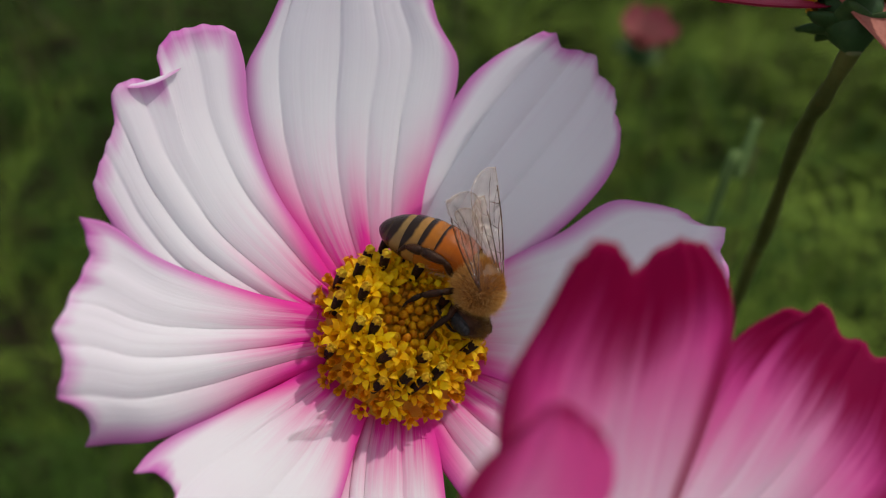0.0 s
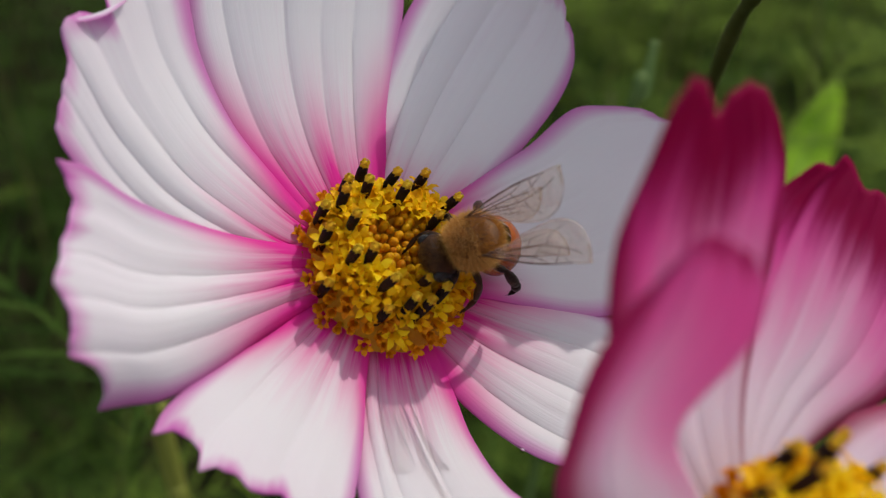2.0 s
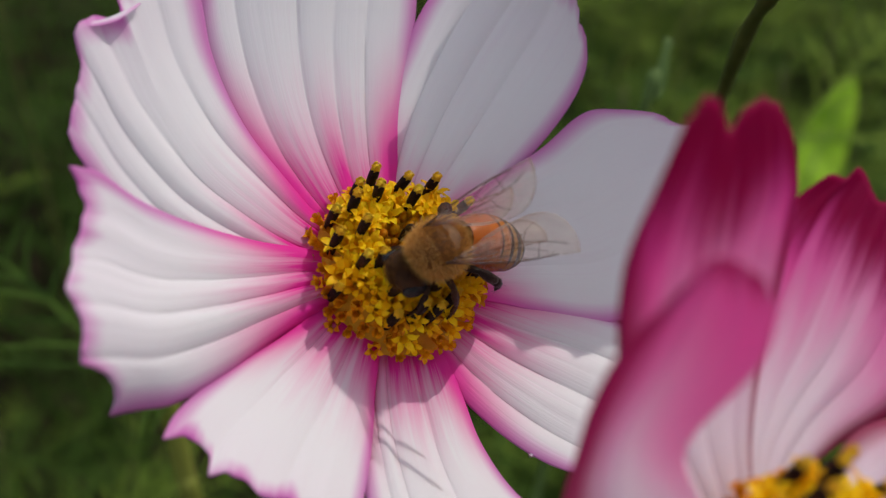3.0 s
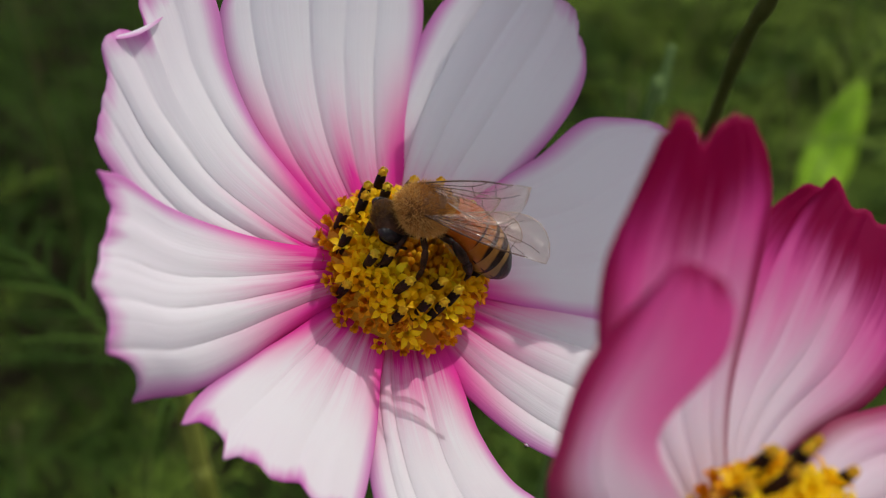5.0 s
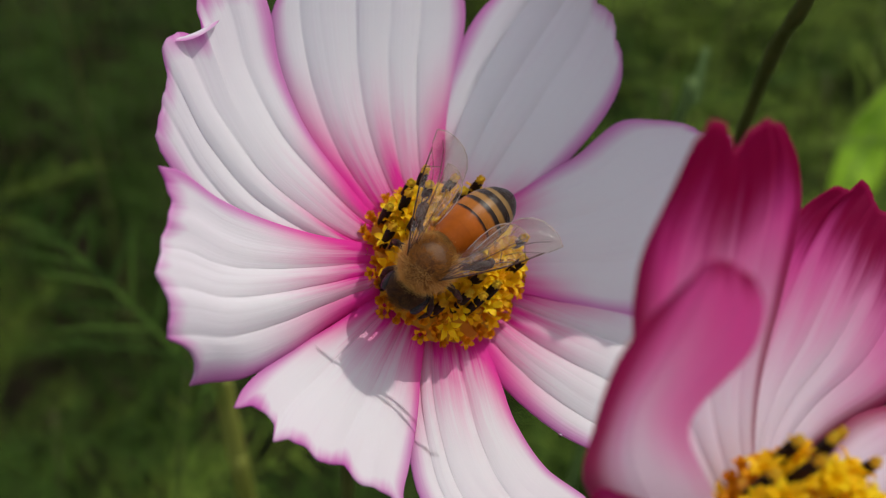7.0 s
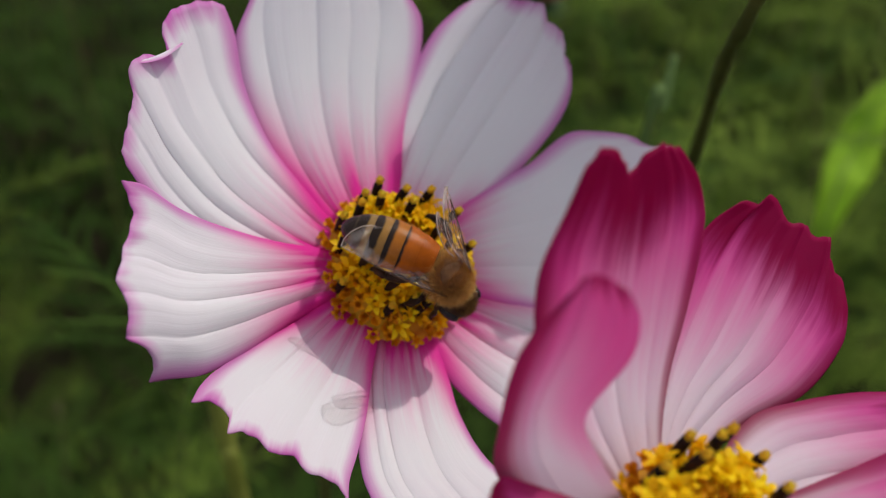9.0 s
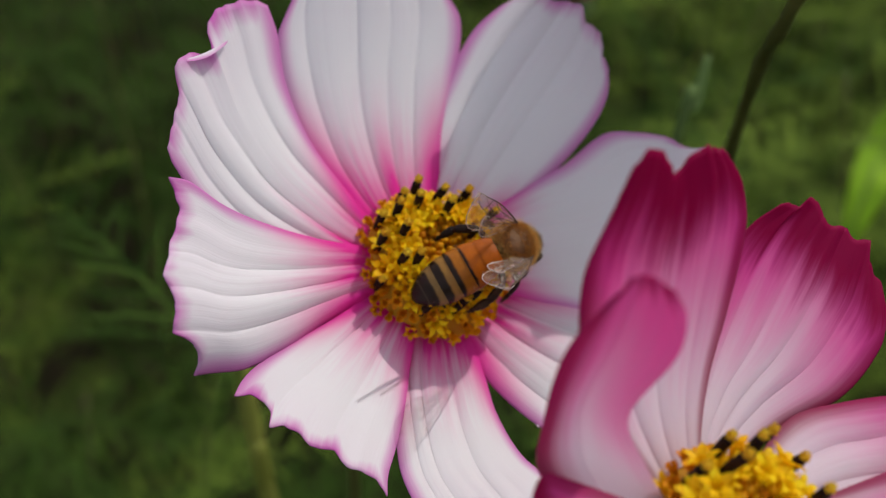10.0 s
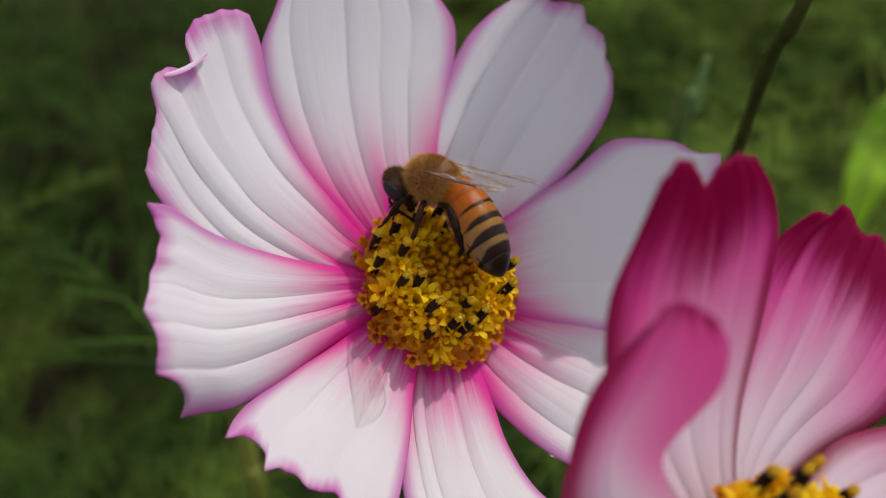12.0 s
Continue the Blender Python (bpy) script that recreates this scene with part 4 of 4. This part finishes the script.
def build_bee():
    bee = tagged(new("honeybee"), "honeybee with golden fur, amber banded abdomen and clear wings", "bee")
    made = {"bee": bee}
    thorax = part("thorax", make_mesh("thorax", *scaled(ball((0, 0, 0), (2.1, 1.85, 1.75), 14, 20), MB), None, True, [BROWN]), bee, "dark thorax under golden fur")
    part("fur", fur("fur", (0, 0, 0), (2.05, 1.8, 1.7), 15000, 0.42, FUR, 1, lambda d: not (-0.25 > d.x and d.z > 0.75)), thorax, "dense golden brown fur", "stuff")
    part("fur", fur("fur", (0, 0, 0), (2.0, 1.75, 1.65), 6500, 0.78, FUR_GOLD, 7, lambda d: not (0.35 > d.x and d.z > 0.55)), thorax, "long golden outer hair", "stuff")
    head = part("head", make_mesh("head", *scaled(ball((0, 0, 0), (0.95, 1.75, 1.55), 12, 18, lambda d: Vector((d.x, d.y * (1 + 0.10 * d.z), d.z))), MB), None, True, [CHITIN]), bee, "dark brown head")
    head.matrix_basis = pose(2.35 * MB, 0, -1.15 * MB, 0, 55, 0)
    for s in (-1, 1):
        part("eye", make_mesh("eye", *scaled(ball((0.15, s * 1.38, 0.15), (0.62, 0.50, 1.15), 12, 14), MB), None, True, [EYE_BLACK]), head, "glossy black compound eye")
        path = smooth_path([(0.85, s * 0.3, 0.05), (1.25, s * 0.75, -0.05), (1.35, s * 0.95, -0.6), (1.2, s * 1.0, -1.6), (1.0, s * 1.0, -2.5)], 5)
        part("antenna", make_mesh("antenna", *scaled(tube(path, 0.12, 7), MB), None, True, [CHITIN]), head)
    part("mouthparts", make_mesh("mouthparts", *scaled(join([tube(smooth_path([(0.5, 0, -1.2), (0.7, 0, -2.0), (0.3, 0, -3.0)], 5), 0.2, 7), ball((0.55, 0.35, -1.35), (0.3, 0.35, 0.5), 6, 8), ball((0.55, -0.35, -1.35), (0.3, 0.35, 0.5), 6, 8)]), MB), None, True, [CHITIN]), head)
    part("fur", fur("fur", (0, 0, 0), (0.95, 1.3, 1.5), 5000, 0.45, FUR_DARK, 2, lambda d: abs(d.y) < 0.78, (-0.2, 0, 0.3)), head, "short brown head hair", "stuff")
    abdomen = new("abdomen")
    abdomen.parent = bee
    made["abdomen"] = abdomen
    waist = part("waist", make_mesh("waist", *scaled(ball((0.3, 0, 0), (0.8, 0.9, 0.8), 8, 12), MB), None, True, [CHITIN]), abdomen)
    for k in range(6):
        part("tergite", tergite_mesh(k, 6, 8.1), abdomen, ("amber abdomen ring", "amber abdomen ring with dark hind band", "amber abdomen ring with dark hind band", "tawny and black abdomen ring", "tawny and black abdomen ring", "black abdomen tip")[k])
    part("fur", fur("fur", (-3.6, 0, -0.3), (3.7, 2.0, 1.9), 1300, 0.30, FUR_PALE, 3, lambda d: d.x > 0.15, (-0.9, 0, 0)), abdomen, "sparse pale abdomen hair", "stuff")
    for s, tag in ((1, "left"), (-1, "right")):
        for kind, length, wide, lines in (("forewing", 9.2, 3.1, FORE_LINES), ("hindwing", 6.6, 1.9, HIND_LINES)):
            w = part(kind, wing_mesh(kind, length, wide, s), bee, "clear veined wing")
            part("vein", vein_mesh(length, wide, s, lines), w, "brown wing veins")
            part("margin", margin_mesh(length, wide, s), w, "pale shining wing rim")
            made[kind + tag] = w
    for s in (-1, 1):
        a = part("leg", leg_mesh([(1.1, s * 0.9, -1.3), (2.0, s * 2.0, -1.6), (2.6, s * 2.3, -2.9), (3.1, s * 2.0, -3.9), (3.4, s * 1.9, -4.3)], [0.2, 0.26, 0.2, 0.12, 0.06]), bee, "short dark foreleg")
        b = part("leg", leg_mesh([(0.1, s * 1.1, -1.4), (0.2, s * 2.7, -1.3), (0.2, s * 3.3, -2.9), (0.5, s * 3.4, -4.2), (0.8, s * 3.4, -4.7)], [0.2, 0.27, 0.22, 0.13, 0.06]), bee, "dark middle leg")
        c = part("leg", leg_mesh([(-0.9, s * 1.1, -1.4), (-1.9, s * 2.5, -0.9), (-3.0, s * 3.3, -2.3), (-3.6, s * 3.3, -3.7), (-3.4, s * 3.3, -4.6)], [0.22, 0.28, 0.40, 0.24, 0.07]), bee, "dark broad hind leg")
    return made


BEE = build_bee()


def wing_pose(s, back, up, twist, hind=False):
    """A wing's pose on the thorax: back is its angle from the tail's line outwards, up its lift."""
    root = (-0.1 if hind else 0.5, s * (1.35 if hind else 1.45), 1.0 if hind else 1.15)
    a = 180 - s * back
    return pose(root[0] * MB, root[1] * MB, root[2] * MB, 0, 0, a) @ pose(0, 0, 0, 0, -up, 0) @ pose(0, 0, 0, s * twist, 0, 0) @ pose(0, 0, 0, 180, 0, 0)


def motions():
    bee_rows = [
        (0.0, 0.00302, 0.06748, 0.46331, -43.7, 44.2, -79.8),
        (0.5, 0.00395, 0.06565, 0.46221, -38.6, 17.8, -94.1),
        (1.0, 0.00322, 0.06450, 0.46167, -31.5, 17.6, -116.9),
        (1.5, 0.00393, 0.06430, 0.46119, -40.9, 27.2, -124.1),
        (2.0, 0.00247, 0.06360, 0.46220, -31.9, -5.0, -160.5),
        (2.5, -0.00037, 0.06379, 0.46404, -28.4, -1.0, -171.4),
        (3.0, -0.00139, 0.06256, 0.46339, -26.7, 8.4, -158.5),
        (4.0, -0.00061, 0.06296, 0.46355, -22.1, 4.5, -161.5),
        (5.0, -0.00219, 0.06554, 0.46545, -15.8, -9.5, -174.7),
        (5.5, -0.00656, 0.06249, 0.46501, -38.5, -3.2, 180.0),
        (6.0, -0.00789, 0.06057, 0.46472, -34.2, 10.9, -178.4),
        (6.5, -0.00751, 0.06069, 0.46469, -33.6, 20.0, -173.1),
        (7.1, -0.00594, 0.06001, 0.46388, -30.9, 34.1, -141.7),
        (7.8, -0.00466, 0.05944, 0.46317, 3.4, 46.4, -81.0),
        (8.5, -0.00012, 0.05980, 0.46172, 19.2, 40.3, -22.9),
        (9.0, 0.00030, 0.06060, 0.46174, 29.0, 53.8, -28.7),
        (9.5, 0.00278, 0.06464, 0.46348, 35.1, 12.0, 27.7),
        (10.0, 0.00321, 0.06362, 0.46253, 39.5, 16.7, 38.2),
        (10.5, 0.00138, 0.06649, 0.46542, 23.4, -32.4, 92.8),
        (11.0, 0.00166, 0.06814, 0.46590, 19.7, -30.2, 109.6),
        (11.5, -0.00033, 0.07057, 0.46783, 5.0, -29.1, 150.4),
        (12.0, -0.00335, 0.07085, 0.46751, 12.8, -8.8, 160.8),
    ]
    bend_rows = [
        (0.0, 32, -48),
        (0.5, 43, -28),
        (1.0, 43, -29),
        (1.5, 43, -54),
        (2.0, 7, -60),
        (2.5, -2, -49),
        (3.0, -12, -41),
        (4.0, -18, -50),
        (5.0, -22, -36),
        (5.5, -13, -17),
        (6.0, -13, -21),
        (6.5, -22, -29),
        (7.1, -6, -26),
        (7.8, 5, -28),
        (8.5, -1, -11),
        (9.0, 25, -28),
        (9.5, 8, -26),
        (10.0, 5, -45),
        (10.5, -23, -23),
        (11.0, -24, -31),
        (11.5, -32, -24),
        (12.0, -34, -32),
    ]
    # seconds, left back, left up, left twist, right back, right up, right twist
    wing_rows = [
        (0.0, -3, 7, -11, 51, 20, 23),
        (0.5, 9, 15, -6, 58, 31, 49),
        (1.0, -31, 70, -9, 43, 57, 53),
        (1.5, -36, 73, 11, 41, 48, 40),
        (2.0, 62, 55, 46, -25, 71, -27),
        (2.5, 29, 18, 26, -13, 50, -18),
        (3.0, 38, 31, 25, -13, 46, -11),
        (4.0, 39, 13, 30, -14, 27, -27),
        (5.0, 33, 3, 40, -39, 34, -42),
        (5.5, 25, 9, 7, 6, 13, -4),
        (6.0, 20, 21, 19, 10, 12, -14),
        (6.5, 34, 28, 18, -3, 13, -14),
        (7.1, 36, 15, 5, 29, 18, 1),
        (7.8, 43, 20, -4, 29, 11, 9),
        (8.5, 20, 21, 29, 28, 7, 8),
        (9.0, 6, 28, 38, 22, -22, 3),
        (9.5, 3, 16, -22, 37, 14, -28),
        (10.0, 16, 31, -56, 16, 24, -49),
        (10.5, 27, 13, 4, 3, 2, -22),
        (11.0, 32, 6, 11, 5, -9, -26),
        (11.5, 46, 26, -11, -1, 4, 22),
        (12.0, 53, 18, -10, 22, -11, 22),
    ]
    walk(BEE["bee"], [(t, pose(x, y, z, rx, ry, rz)) for t, x, y, z, rx, ry, rz in bee_rows])
    walk(BEE["abdomen"], [(t, pose(-1.75 * MB, 0, -0.1 * MB, 0, pitch, yaw)) for t, yaw, pitch in bend_rows])
    for s, tag, i in ((1, "left", 1), (-1, "right", 4)):
        for kind, more in (("forewing", 0), ("hindwing", -8)):
            walk(BEE[kind + tag], [(r[0], wing_pose(s, r[i] + more, r[i + 1] + more * 0.3, r[i + 2], kind == "hindwing")) for r in wing_rows])


motions()
